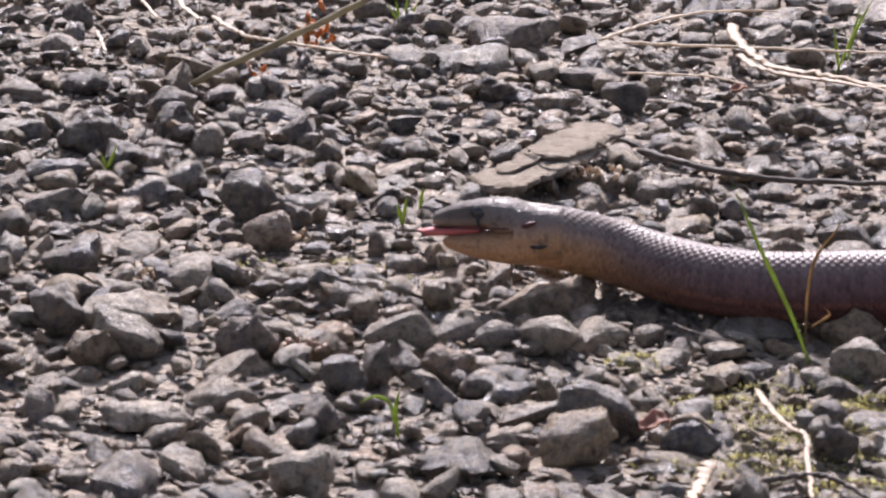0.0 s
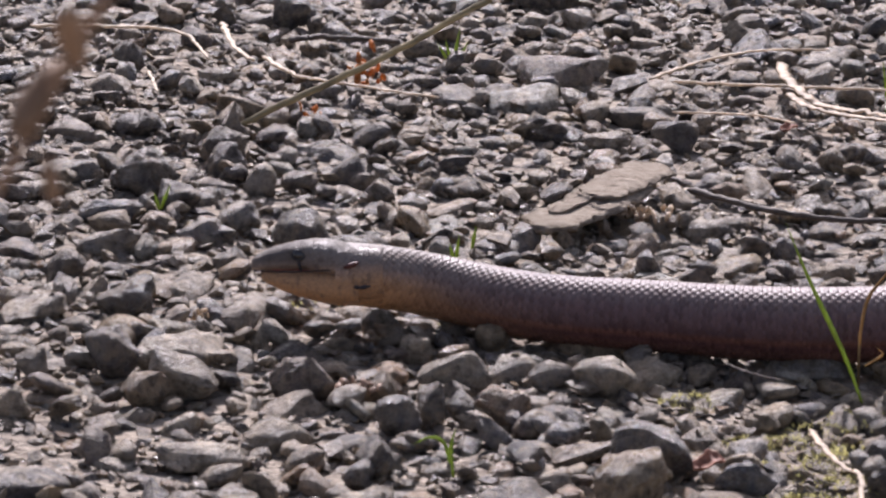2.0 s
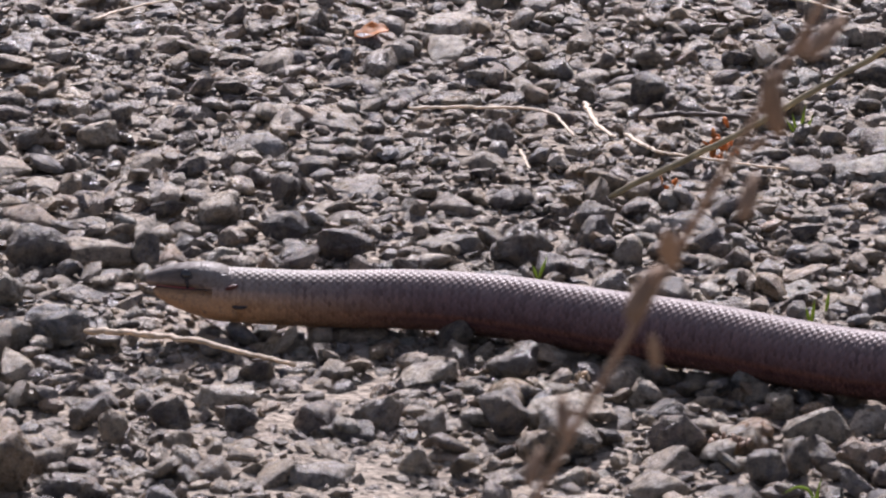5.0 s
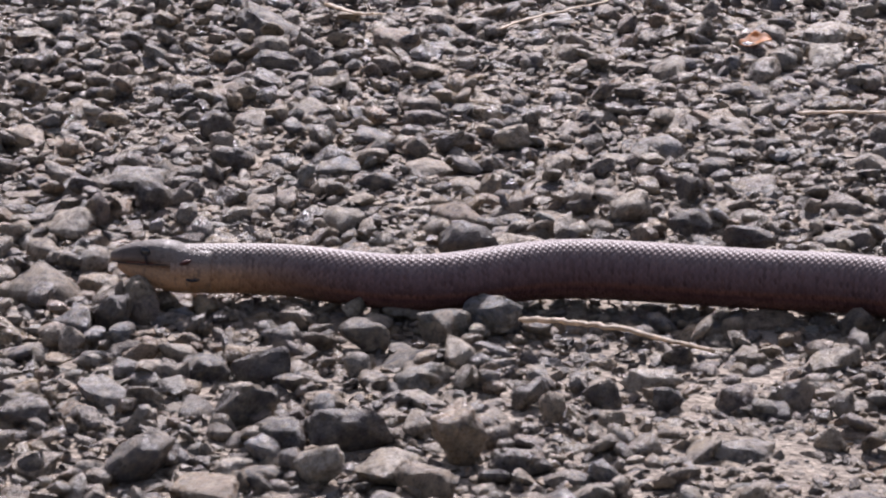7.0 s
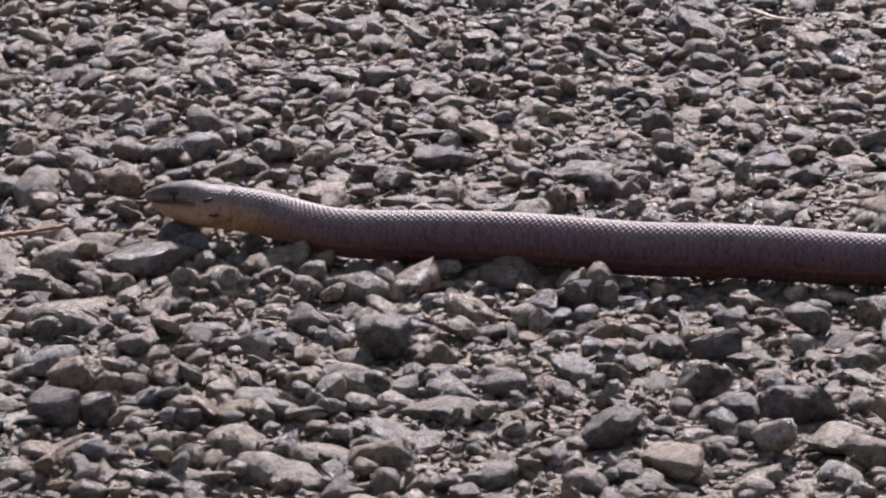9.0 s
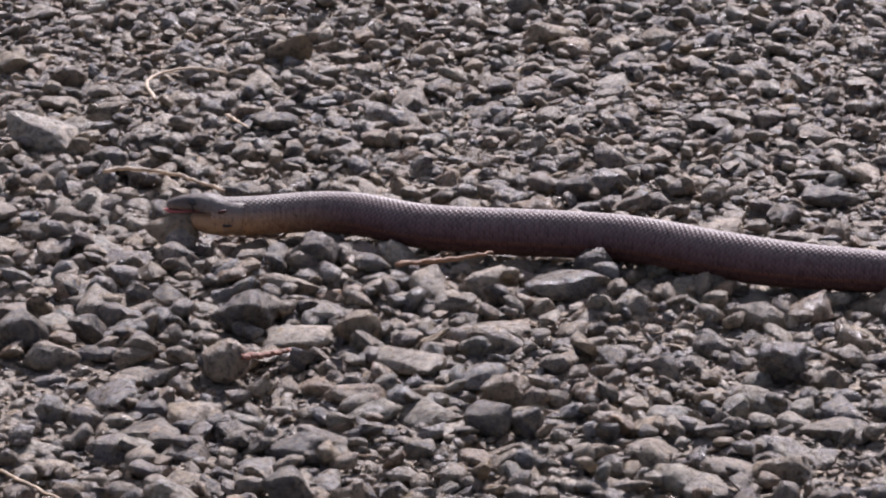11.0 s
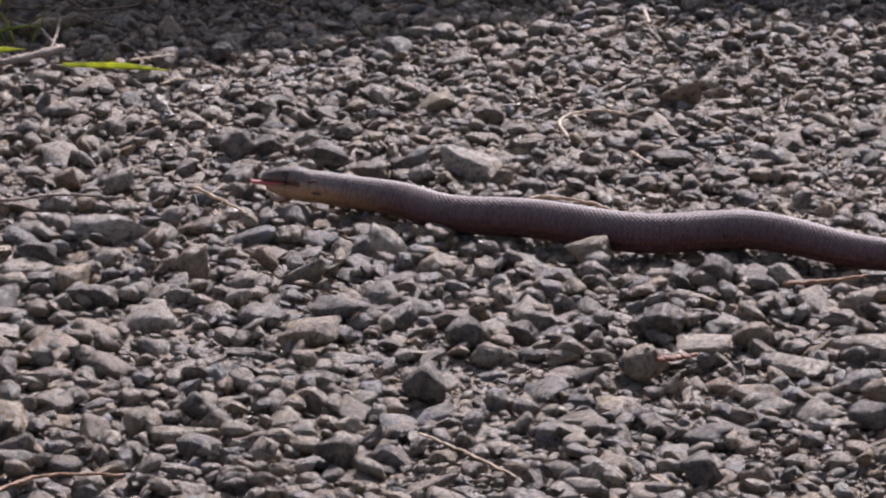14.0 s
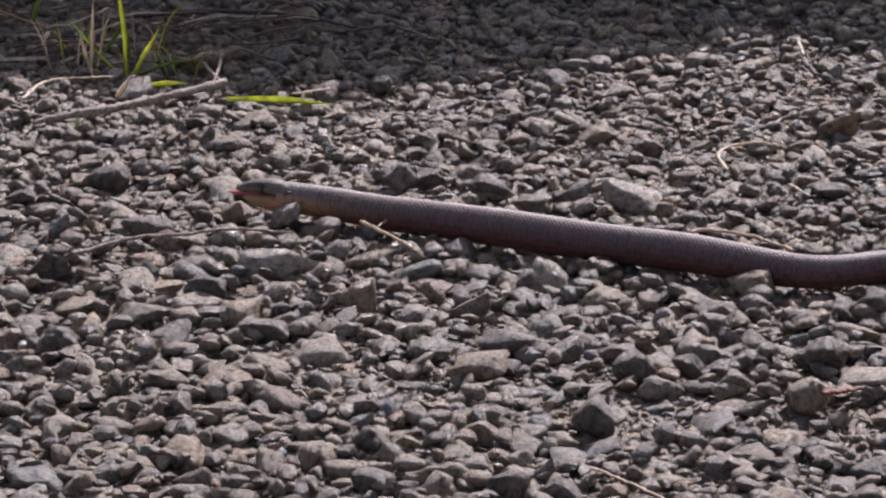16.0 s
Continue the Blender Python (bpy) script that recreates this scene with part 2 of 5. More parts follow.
SEAM = plain("dark_seam", (0.035, 0.026, 0.026), 0.5, 0.3, 900.0)


# ---- mesh helpers ----
def mesh_of(name, bm, material, smooth=True):
    me = bpy.data.meshes.new(name)
    bm.to_mesh(me)
    bm.free()
    me.materials.append(material)
    if smooth:
        me.polygons.foreach_set("use_smooth", [True] * len(me.polygons))
    return me


def part(name, bm, material, parent, label="", smooth=True):
    ob = new(name, mesh_of(name, bm, material, smooth))
    ob.parent = parent
    return tagged(ob, label)


def thing(name, label, category, at=(0, 0, 0), group="", rz=0.0):
    ob = new(name)
    ob.empty_display_size = 0.01
    ob.matrix_basis = pose(*at, 0, 0, rz)
    return tagged(ob, label, category, group)


def loft(bm, rings, close_ends=True):
    """Skin a list of closed rings of points."""
    rows = [[bm.verts.new(p) for p in ring] for ring in rings]
    k = len(rows[0])
    for a, b in zip(rows, rows[1:]):
        for i in range(k):
            bm.faces.new((a[i], a[(i + 1) % k], b[(i + 1) % k], b[i]))
    if close_ends:
        bm.faces.new(rows[0][::-1])
        bm.faces.new(rows[-1])
    return rows


def stalk(bm, points, radii, sides=7, flat=1.0, knob=0.0, rng=None):
    """A tube along points, round or flattened, with an uneven surface."""
    pts = [Vector(p) for p in points]
    rings = []
    for i, p in enumerate(pts):
        t = (pts[min(i + 1, len(pts) - 1)] - pts[max(i - 1, 0)]).normalized()
        side = t.cross(Vector((0, 0, 1)))
        side = side.normalized() if side.length > 1e-4 else Vector((1, 0, 0))
        up = side.cross(t)
        r = radii[i]
        ring = []
        for k in range(sides):
            a = 2 * math.pi * k / sides
            w = 1 + (rng.uniform(-knob, knob) if rng else 0)
            ring.append(p + side * math.cos(a) * r * w + up * math.sin(a) * r * flat * w)
        rings.append(ring)
    loft(bm, rings)


def smooth_line(points, n):
    """n points along a Catmull-Rom curve through the given ones."""
    p = [Vector(q) for q in points]
    p = [2 * p[0] - p[1]] + p + [2 * p[-1] - p[-2]]
    out = []
    for i in range(n):
        u = i / (n - 1) * (len(p) - 3)
        k = min(int(u), len(p) - 4)
        u -= k
        a, b, c, d = p[k:k + 4]
        out.append(0.5 * (2 * b + (c - a) * u + (2 * a - 5 * b + 4 * c - d) * u * u + (3 * b - a - 3 * c + d) * u ** 3))
    return out


# ---- ground ----
def height(x, y):
    """The lie of the packed soil under the gravel."""
    return -0.0040 + 0.0022 * noise.noise((x * 9, y * 9, 0.3)) + 0.0012 * noise.noise((x * 34, y * 34, 1.7))


def fill(x):
    """How high dust and grit lie between the stones: deeper where the animal's way begins."""
    return 0.0012 * min(1.0, max(0.0, (x + 0.60) / 0.35))


def build_ground():
    bm = bmesh.new()
    xs = [-400, -40, -6, -3] + [round(-1.9 + 0.01 * i, 3) for i in range(241)] + [2, 6, 40, 400]
    ys = [-400, -40, -6, -3, -1.4] + [round(-0.5 + 0.01 * i, 3) for i in range(171)] + [2, 3, 8, 40, 400]
    grid = [[bm.verts.new((x, y, height(x, y) + 0.0003 + fill(x) + 0.0011 * spots(x, y) if abs(x) < 2 and abs(y) < 1.5 else -0.005)) for x in xs] for y in ys]
    for r0, r1 in zip(grid, grid[1:]):
        for i in range(len(xs) - 1):
            bm.faces.new((r0[i], r0[i + 1], r1[i + 1], r1[i]))
    ob = new("ground", mesh_of("ground", bm, SOIL))
    return tagged(ob, "packed dusty tan soil under grey gravel", "ground", "", "structure")


# ---- gravel ----
def rock_shape(rng, corners, bevel, cuts=0, wear=0.35):
    """Unit rock: the hull of scattered corners with chipped edges. Points, triangles, edges as arrays."""
    bm = bmesh.new()
    for k in range(corners):
        z = 1 - 2 * (k + 0.5) / corners
        a = k * 2.39996 + rng.uniform(-0.6, 0.6)
        v = Vector((math.sqrt(1 - z * z) * math.cos(a), math.sqrt(1 - z * z) * math.sin(a), z))
        bm.verts.new(v * rng.uniform(0.72, 1.1) + Vector((rng.uniform(-0.2, 0.2), rng.uniform(-0.2, 0.2), rng.uniform(-0.2, 0.2))))
    hull = bmesh.ops.convex_hull(bm, input=bm.verts)
    bmesh.ops.delete(bm, geom=[g for g in hull["geom_interior"] if isinstance(g, bmesh.types.BMVert)], context="VERTS")
    bmesh.ops.dissolve_limit(bm, angle_limit=radians(14), verts=bm.verts, edges=bm.edges)
    if bevel:
        bmesh.ops.bevel(bm, geom=bm.edges[:], offset=bevel, segments=1, affect="EDGES", clamp_overlap=True)
    bmesh.ops.triangulate(bm, faces=bm.faces)
    if cuts:
        bmesh.ops.subdivide_edges(bm, edges=bm.edges[:], cuts=cuts, use_grid_fill=True)
        bmesh.ops.triangulate(bm, faces=bm.faces)
        for _ in range(2 if cuts > 1 else 1):
            bmesh.ops.smooth_vert(bm, verts=bm.verts, factor=wear, use_axis_x=True, use_axis_y=True, use_axis_z=True)
        off = Vector((rng.uniform(0, 50), rng.uniform(0, 50), 0))
        for v in bm.verts:
            v.co *= 1 + 0.13 * noise.noise(v.co * 1.7 + off) + 0.11 * noise.noise(v.co * 4.2 + off) + 0.07 * noise.noise(v.co * 9.0 + off) + (0.045 * noise.noise(v.co * 17.0 + off) if cuts > 2 else 0)
    bmesh.ops.recalc_face_normals(bm, faces=bm.faces)
    bm.verts.index_update()
    bm.edges.index_update()
    points = np.array([v.co for v in bm.verts])
    points -= (points.max(0) + points.min(0)) / 2
    points /= np.abs(points).max(0)
    faces = np.array([[v.index for v in f.verts] for f in bm.faces])
    face_edges = np.array([[lp.edge.index for lp in f.loops] for f in bm.faces])
    edges = np.array([[v.index for v in e.verts] for e in bm.edges])
    sharp = np.array([e.calc_face_angle(0) > radians(58) for e in bm.edges])
    bm.free()
    return points, faces, face_edges, edges, sharp


rng = random.Random(7)
FINE = [rock_shape(rng, rng.choice((8, 9, 11, 13)), 0, 3, 0.5) for _ in range(32)]
COARSE = [rock_shape(rng, rng.choice((9, 11, 13)), 0, 1, 0.45) for _ in range(44)]
TINY = [rock_shape(rng, 8, 0) for _ in range(14)]
AREA = [(0.26, -0.14), (0.26, 0.66), (-0.5, 0.80), (-0.86, 0.92), (-1.02, 0.90), (-1.62, 0.70), (-1.56, 0.45), (-1.12, -0.38), (-0.95, -0.36), (-0.6, -0.26), (-0.3, -0.17), (-0.1, -0.14)]


def inside(x, y, poly):
    hit = False
    for (x0, y0), (x1, y1) in zip(poly, poly[1:] + poly[:1]):
        if (y0 > y) != (y1 > y) and x < x0 + (y - y0) / (y1 - y0) * (x1 - x0):
            hit = not hit
    return hit


BARE = [(-0.910, -0.075, 0.034), (-0.965, -0.045, 0.024), (-0.908, -0.072, 0.034), (-0.753, -0.068, 0.030), (-0.922, -0.060, 0.026), (-0.140, 0.013, 0.030),
        (-0.160, 0.082, 0.024), (-0.187, 0.083, 0.026), (-0.134, -0.008, 0.030), (-0.615, 0.147, 0.016), (-0.166, 0.068, 0.018), (-0.744, -0.036, 0.024)]


def spots(x, y):
    return max(math.exp(-((x - a) ** 2 + (1.2 * (y - b)) ** 2) / (r * r)) for a, b, r in BARE)


def bare(x, y):
    """How far the dusty soil shows between thinner gravel, 0 to 1."""
    return max(spots(x, y), 0.55 * noise.noise((x * 5.5 + 3.1, y * 4.0 - 1.2, 0.7)))


ground = build_ground()


class Packing:
    """Keeps stones from running through one another."""

    def __init__(self, cell=0.02):
        self.cell, self.cells = cell, {}

    def free(self, x, y, r, ease):
        c = self.cell
        reach = int((r + 0.02) / c) + 1
        i, j = int(math.floor(x / c)), int(math.floor(y / c))
        for a in range(i - reach, i + reach + 1):
            for b in range(j - reach, j + reach + 1):
                for px, py, pr in self.cells.get((a, b), ()):
                    if (px - x) ** 2 + (py - y) ** 2 < ((pr + r) * ease) ** 2:
                        return False
        return True

    def put(self, x, y, r):
        self.cells.setdefault((int(math.floor(x / self.cell)), int(math.floor(y / self.cell))), []).append((x, y, r))


packing, laid = Packing(), Packing()


def stones_mesh(name, rows, shapes):
    """One mesh from rows of x, y, z, size x, y, z, turn matrix, shape."""
    verts, loops, loop_edges, edges, sharps = [], [], [], [], []
    nv = ne = 0
    for x, y, z, size, turn, k in rows:
        p, f, fe, e, s = shapes[k]
        verts.append((p * size) @ turn.T + (x, y, z))
        loops.append(f + nv)
        loop_edges.append(fe + ne)
        edges.append(e + nv)
        sharps.append(s)
        nv, ne = nv + len(p), ne + len(e)
    verts, loops, loop_edges = np.concatenate(verts), np.concatenate(loops), np.concatenate(loop_edges)
    edges = np.concatenate(edges)
    me = bpy.data.meshes.new(name)
    me.vertices.add(len(verts))
    me.vertices.foreach_set("co", verts.astype(np.float32).ravel())
    me.edges.add(len(edges))
    me.edges.foreach_set("vertices", edges.astype(np.int32).ravel())
    me.loops.add(loops.size)
    me.loops.foreach_set("vertex_index", loops.astype(np.int32).ravel())
    me.loops.foreach_set("edge_index", loop_edges.astype(np.int32).ravel())
    me.polygons.add(len(loops))
    me.polygons.foreach_set("loop_start", np.arange(0, loops.size, 3, dtype=np.int32))
    me.polygons.foreach_set("use_smooth", np.ones(len(loops), dtype=bool))
    me.attributes.new("sharp_edge", "BOOLEAN", "EDGE").data.foreach_set("value", np.concatenate(sharps))
    me.update()
    return me


def random_turn(rng, tilt):
    return np.array(Euler((rng.gauss(0, tilt), rng.gauss(0, tilt), rng.uniform(0, 6.283))).to_matrix())


def coarseness(x, y=0.0):
    """The gravel grows coarser along the animal's way."""
    u = min(1.0, max(0.0, (-0.2 - x) / 0.6))
    near = 1.0 - min(1.0, max(0.0, (y - 0.18) / 0.2))
    return 1.0 + (0.06 + 0.26 * near) * u * u * (3 - 2 * u)


def build_gravel():
    rng = random.Random(21)
    big, small, tiny = [], [], []

    def scatter(tries, low, high, ease, out, shapes, tilt, sink, raised=0.0):
        for _ in range(tries):
            x, y = rng.uniform(-1.62, 0.26), rng.uniform(-0.38, 0.92)
            if not inside(x, y, AREA):
                continue
            g = coarseness(x, y)
            s = low * g * (high / low) ** (rng.random() ** 1.5)
            if bare(x, y) > 0.40 and s > 0.0032 and rng.random() < 0.4:
                continue
            if s > 0.0055 and rng.random() < 0.55 * min(1.0, max(0.0, (y - 0.16) / 0.12)):
                continue
            flat = rng.uniform(0.36, 0.8)
            long = rng.uniform(1.0, 1.55)
            if s > 0.0095 and on_track(x, y) or s > 0.0036 and not laid.free(x, y + s * flat * 0.5, s, 0.8):
                continue
            if not packing.free(x, y, s * 0.92, ease):
                continue
            packing.put(x, y, s * 0.92)
            size = np.array((s * long, s / long ** 0.4, s * flat))
            out.append((x, y, height(x, y) + raised + (fill(x) if raised else 0.0) + s * flat * rng.uniform(*sink), size, random_turn(rng, tilt), rng.randrange(len(shapes))))

    scatter(560, 0.0090, 0.0135, 1.0, big, FINE, 0.2, (0.1, 0.4))
    scatter(5200, 0.0058, 0.0095, 0.95, big, FINE, 0.22, (0.2, 0.55))
    scatter(26000, 0.0036, 0.0056, 0.90, small, COARSE, 0.26, (0.2, 0.6))
    scatter(60000, 0.0026, 0.0042, 0.78, small, COARSE, 0.3, (0.3, 0.9))
    scatter(90000, 0.0017, 0.0028, 0.74, tiny, TINY, 0.3, (0.3, 0.9), 0.0004)
    scatter(110000, 0.0010, 0.0019, 0.74, tiny, TINY, 0.4, (0.3, 0.9), 0.0008)
    # a loose upper layer, lying over the joints
    upper = []
    for _ in range(9000):
        x, y = rng.uniform(-1.62, 0.26), rng.uniform(-0.38, 0.92)
        if inside(x, y, AREA) and spots(x, y) < 0.3 and not on_track(x, y):
            s = rng.uniform(0.0022, 0.0054) * coarseness(x, y)
            if not laid.free(x, y + 0.003, s + 0.003, 1.0):
                continue
            upper.append((x, y, height(x, y) + 0.0032 * coarseness(x, y) + s * 0.35, np.array((s * rng.uniform(1, 1.5), s, s * rng.uniform(0.45, 0.8))), random_turn(rng, 0.4), rng.randrange(len(COARSE))))
    # the stones beside the animal's way stand alone, on shared meshes
    big.sort(key=lambda row: abs(row[1] - np.interp(row[0] * 1000, GRID, LIES[6]) / 1000 + 0.03))
    shared = []
    for p, f, fe, e, sharp in FINE:
        me = bpy.data.meshes.new("stone")
        me.from_pydata(p.tolist(), [], f.tolist())
        me.polygons.foreach_set("use_smooth", [True] * len(f))
        me.set_sharp_from_angle(angle=radians(58))
        me.materials.append(STONE)
        shared.append(me)
    for x, y, z, size, turn, k in big[:140]:
        ob = new("stone", shared[k])
        ob.matrix_basis = Matrix.LocRotScale((x, y, z), Matrix(turn.tolist()).to_quaternion(), Vector(size))
        tagged(ob, "angular grey stone lying loose in the gravel", "stone", "stones beside the lizard's way")
    big = big[140:]
    for name, rows, shapes, label in (("coarse_gravel", big, FINE, "coarse angular grey crushed stones lying on soil"), ("fine_gravel", small + upper, COARSE, "fine angular grey gravel packed on dusty soil"),
                                      ("grit", tiny, TINY, "loose grey grit between the gravel stones")):
        me = stones_mesh(name, rows, shapes)
        me.materials.append(GRAVEL)
        tagged(new(name, me), label, "gravel", "", "stuff")
    print("GRAVEL", len(big), len(small), len(upper), len(tiny))


# ---- the animal's way ----
# seconds, the snout's x and the lie of the back in y (millimetres) at REACH behind the snout
REACH = (0, 12, 25, 40, 60, 80, 100, 120, 140, 160, 180, 200, 220, 240, 260, 280, 300, 325, 350, 375, 400)
LIE_A = [
    (0, 3, (149, 155, 150, 138, 122, 110, 106, 112, 118)),
    (1.5, -48, (145, 145, 143, 137, 126, 118, 111, 107, 107, 111, 118)),
    (3.2, -113, (143, 148, 146, 140, 130, 118, 110, 106, 106, 107, 109)),
    (5.5, -259, (161, 164, 161, 158, 156, 156, 156, 157, 159, 154, 142, 137, 134, 125)),
    (6.5, -347, (163, 162, 159, 154, 149, 150, 156, 157, 159, 160, 162, 163, 163, 156, 146, 136)),
]
LIE_B = [
    (7, -397, (155, 154, 154, 152, 151, 150, 145, 144, 154, 168, 170, 168, 167, 166, 166, 168)),
    (8, -522, (165, 163, 160, 156, 155, 157, 157, 152, 148, 151, 156, 159, 157, 155, 159, 165, 167, 164)),
    (9, -587, (185, 186, 186, 181, 171, 159, 155, 155, 157, 159, 158, 156, 153, 158, 160, 159, 157)),
    (9.7, -665, (177, 174, 170, 166, 168, 171, 172, 173, 163, 157, 157, 158, 161, 161, 158, 153, 151, 157)),
]
LIE_C = [
    (11.8, -855, (178, 177, 177, 174, 171, 167, 165, 167, 180, 192, 192, 183, 178, 177, 181, 183, 184, 179, 170)),
    (12.5, -896, (186, 184, 181, 178, 174, 176, 174, 171, 168, 169, 182, 196, 191, 183, 174, 176, 180, 187)),
    (14.5, -1018, (222, 218, 214, 209, 201, 196, 193, 189, 186, 183, 182, 185, 184, 180, 176, 174, 189, 207, 203, 191)),
    (16, -1104, (214, 214, 215, 210, 203, 199, 196, 195, 194, 192, 190, 187, 184, 181, 180, 181, 178, 172, 165, 164, 194)),
]
# the head: seconds, x, y, z under the snout (millimetres), degrees of turn away from the camera's side and of the nose upwards
HEAD_A = [(0, 6, 115, 17.9, 5, -4.6), (0.5, -12, 117, 17.6, -5, -4.0), (1, -32, 109, 17.2, -5, -4.0), (1.5, -44, 109, 16.9, -10, -5.6), (2, -61, 102, 16.3, -3, -4.6),
          (2.5, -74, 118, 15.7, -6, -4.4), (3, -98, 115, 15.1, -1, -3.1)]
HEAD_B = [(5.5, -257, 150, 11.9, -4, 2.3), (6, -296, 141, 11.9, -2, -0.3), (6.5, -344, 147, 11.9, -9, 3.6), (7, -394, 139, 11.9, -2, 0.4), (7.5, -456, 154, 12.4, -6, 3.8),
          (8, -516, 144, 12.9, 1, 1.6), (8.5, -559, 161, 14.4, 4, 1.9), (9, -579, 157, 15.9, 0, -2.2), (9.5, -633, 143, 13.0, 1, -2.1)]
HEAD_C = [(12, -860, 166, 11.9, -6, 3.4), (12.5, -890, 168, 11.9, -1, 3.7), (13, -927, 172, 12.9, -2, 0.3), (13.5, -940, 184, 13.9, -6, 2.0), (14, -974, 183, 14.4, -18, 3.4),
          (14.5, -1007, 190, 14.9, -9, 1.7), (15, -1016, 189, 16.4, -8, 1.4), (15.5, -1046, 193, 17.9, -18, 2.2), (16, -1094, 190, 14.9, -18, 4.2)]
HEAD_WAY = HEAD_A + HEAD_B + HEAD_C
# how far the fore body sways aside at 58, 85 and 115 mm behind the snout, at the times of HEAD_WAY
SWAYS = [(6, -1, 0), (5, -8, 0), (-1, -15, -4), (3, 0, 0), (-6, -9, -1), (10, -10, 1), (3, -5, -7), (-7, 0, 0), (-7, -12, 0),
         (-7, -4, 1), (-0, -3, -5), (-2, -4, -2), (-2, 4, -3), (-16, -1, -4), (0, -6, 0), (2, -12, 0), (-5, -1, -13), (-5, -0, -2),
         (-9, -6, 0), (-1, -8, 0), (3, 6, -9), (-8, -1, 5), (-6, 1, 3), (8, -7, 0), (2, -0, 0)]
GRID = np.arange(-1200.0, 701.0, 5.0)
SLOPE = 0.313


def lies():
    """The track in y over GRID for each time of the tables."""
    rows = LIE_A + LIE_B + LIE_C
    own = []
    before = np.interp(GRID, (138, 250, 700), (118, 126, 112))
    for t, x0, ys in rows:
        reach = np.array(REACH[:len(ys)]) + x0
        y = np.interp(GRID, reach, ys)
        behind = GRID > reach[-1]
        fade = np.clip((GRID - reach[-1]) / 45, 0, 1)
        step = ys[-1] - np.interp(reach[-1], GRID, before)
        y[behind] = (before + step * (1 - fade))[behind]
        own.append(y)
        before = y
    for k in range(len(own) - 2, -1, -1):
        x0 = rows[k][1]
        ahead = GRID < x0
        fade = np.clip((x0 - GRID) / 45, 0, 1)
        step = rows[k][2][0] - np.interp(x0, GRID, own[k + 1])
        own[k][ahead] = (own[k + 1] + step * (1 - fade))[ahead]
    soft = np.ones(5) / 5
    own = [np.convolve(np.pad(y, 2, mode="edge"), soft, "valid") for y in own]
    return np.array([r[0] for r in rows]), np.array(own)


LIE_TIMES, LIES = lies()


def track(t):
    """The y of the body over GRID at t seconds."""
    k = int(np.clip(np.searchsorted(LIE_TIMES, t) - 1, 0, len(LIE_TIMES) - 2))
    u = np.clip((t - LIE_TIMES[k]) / (LIE_TIMES[k + 1] - LIE_TIMES[k]), 0, 1)
    return LIES[k] * (1 - u) + LIES[k + 1] * u


def glide(t, times, values):
    """Smooth interpolation (Catmull-Rom over uneven times)."""
    k = int(np.clip(np.searchsorted(times, t) - 1, 0, len(times) - 2))
    t0, t1 = times[k], times[k + 1]
    h = t1 - t0
    m = []
    for i in (k, k + 1):
        a, b = max(i - 1, 0), min(i + 1, len(times) - 1)
        m.append((values[b] - values[a]) / (times[b] - times[a]))
    u = (t - t0) / h
    return (values[k] * (2 * u ** 3 - 3 * u * u + 1) + h * m[0] * (u ** 3 - 2 * u * u + u) + values[k + 1] * (3 * u * u - 2 * u ** 3) + h * m[1] * (u ** 3 - u * u))


HEAD_LENGTH, NECK = 28.0, 30.0
RADII = ((0, 8.9), (32, 9.0), (50, 9.1), (80, 9.6), (120, 10.2), (180, 10.8), (290, 10.8), (400, 8.4), (470, 5.0), (510, 1.2))


def radius(s):
    return np.interp(s, [a for a, _ in RADII], [b for _, b in RADII])


def on_track(x, y):
    near = np.interp(x * 1000, GRID, LIES[-1])
    low = min(np.interp(x * 1000, GRID, row) for row in LIES[::3])
    return low - 13 < y * 1000 < near + 10


HEAD_T = np.array([r[0] for r in HEAD_WAY], float)


def head_at(t):
    """The place under the snout (millimetres) and the head's axis towards the tail."""
    x, y, z, yaw, nose = (glide(t, HEAD_T, [r[k] for r in HEAD_WAY]) for k in range(1, 6))
    a, b = radians(yaw), radians(nose)
    return np.array((x, y, z)), np.array((math.cos(a) * math.cos(b), -math.sin(a) * math.cos(b), -math.sin(b)))


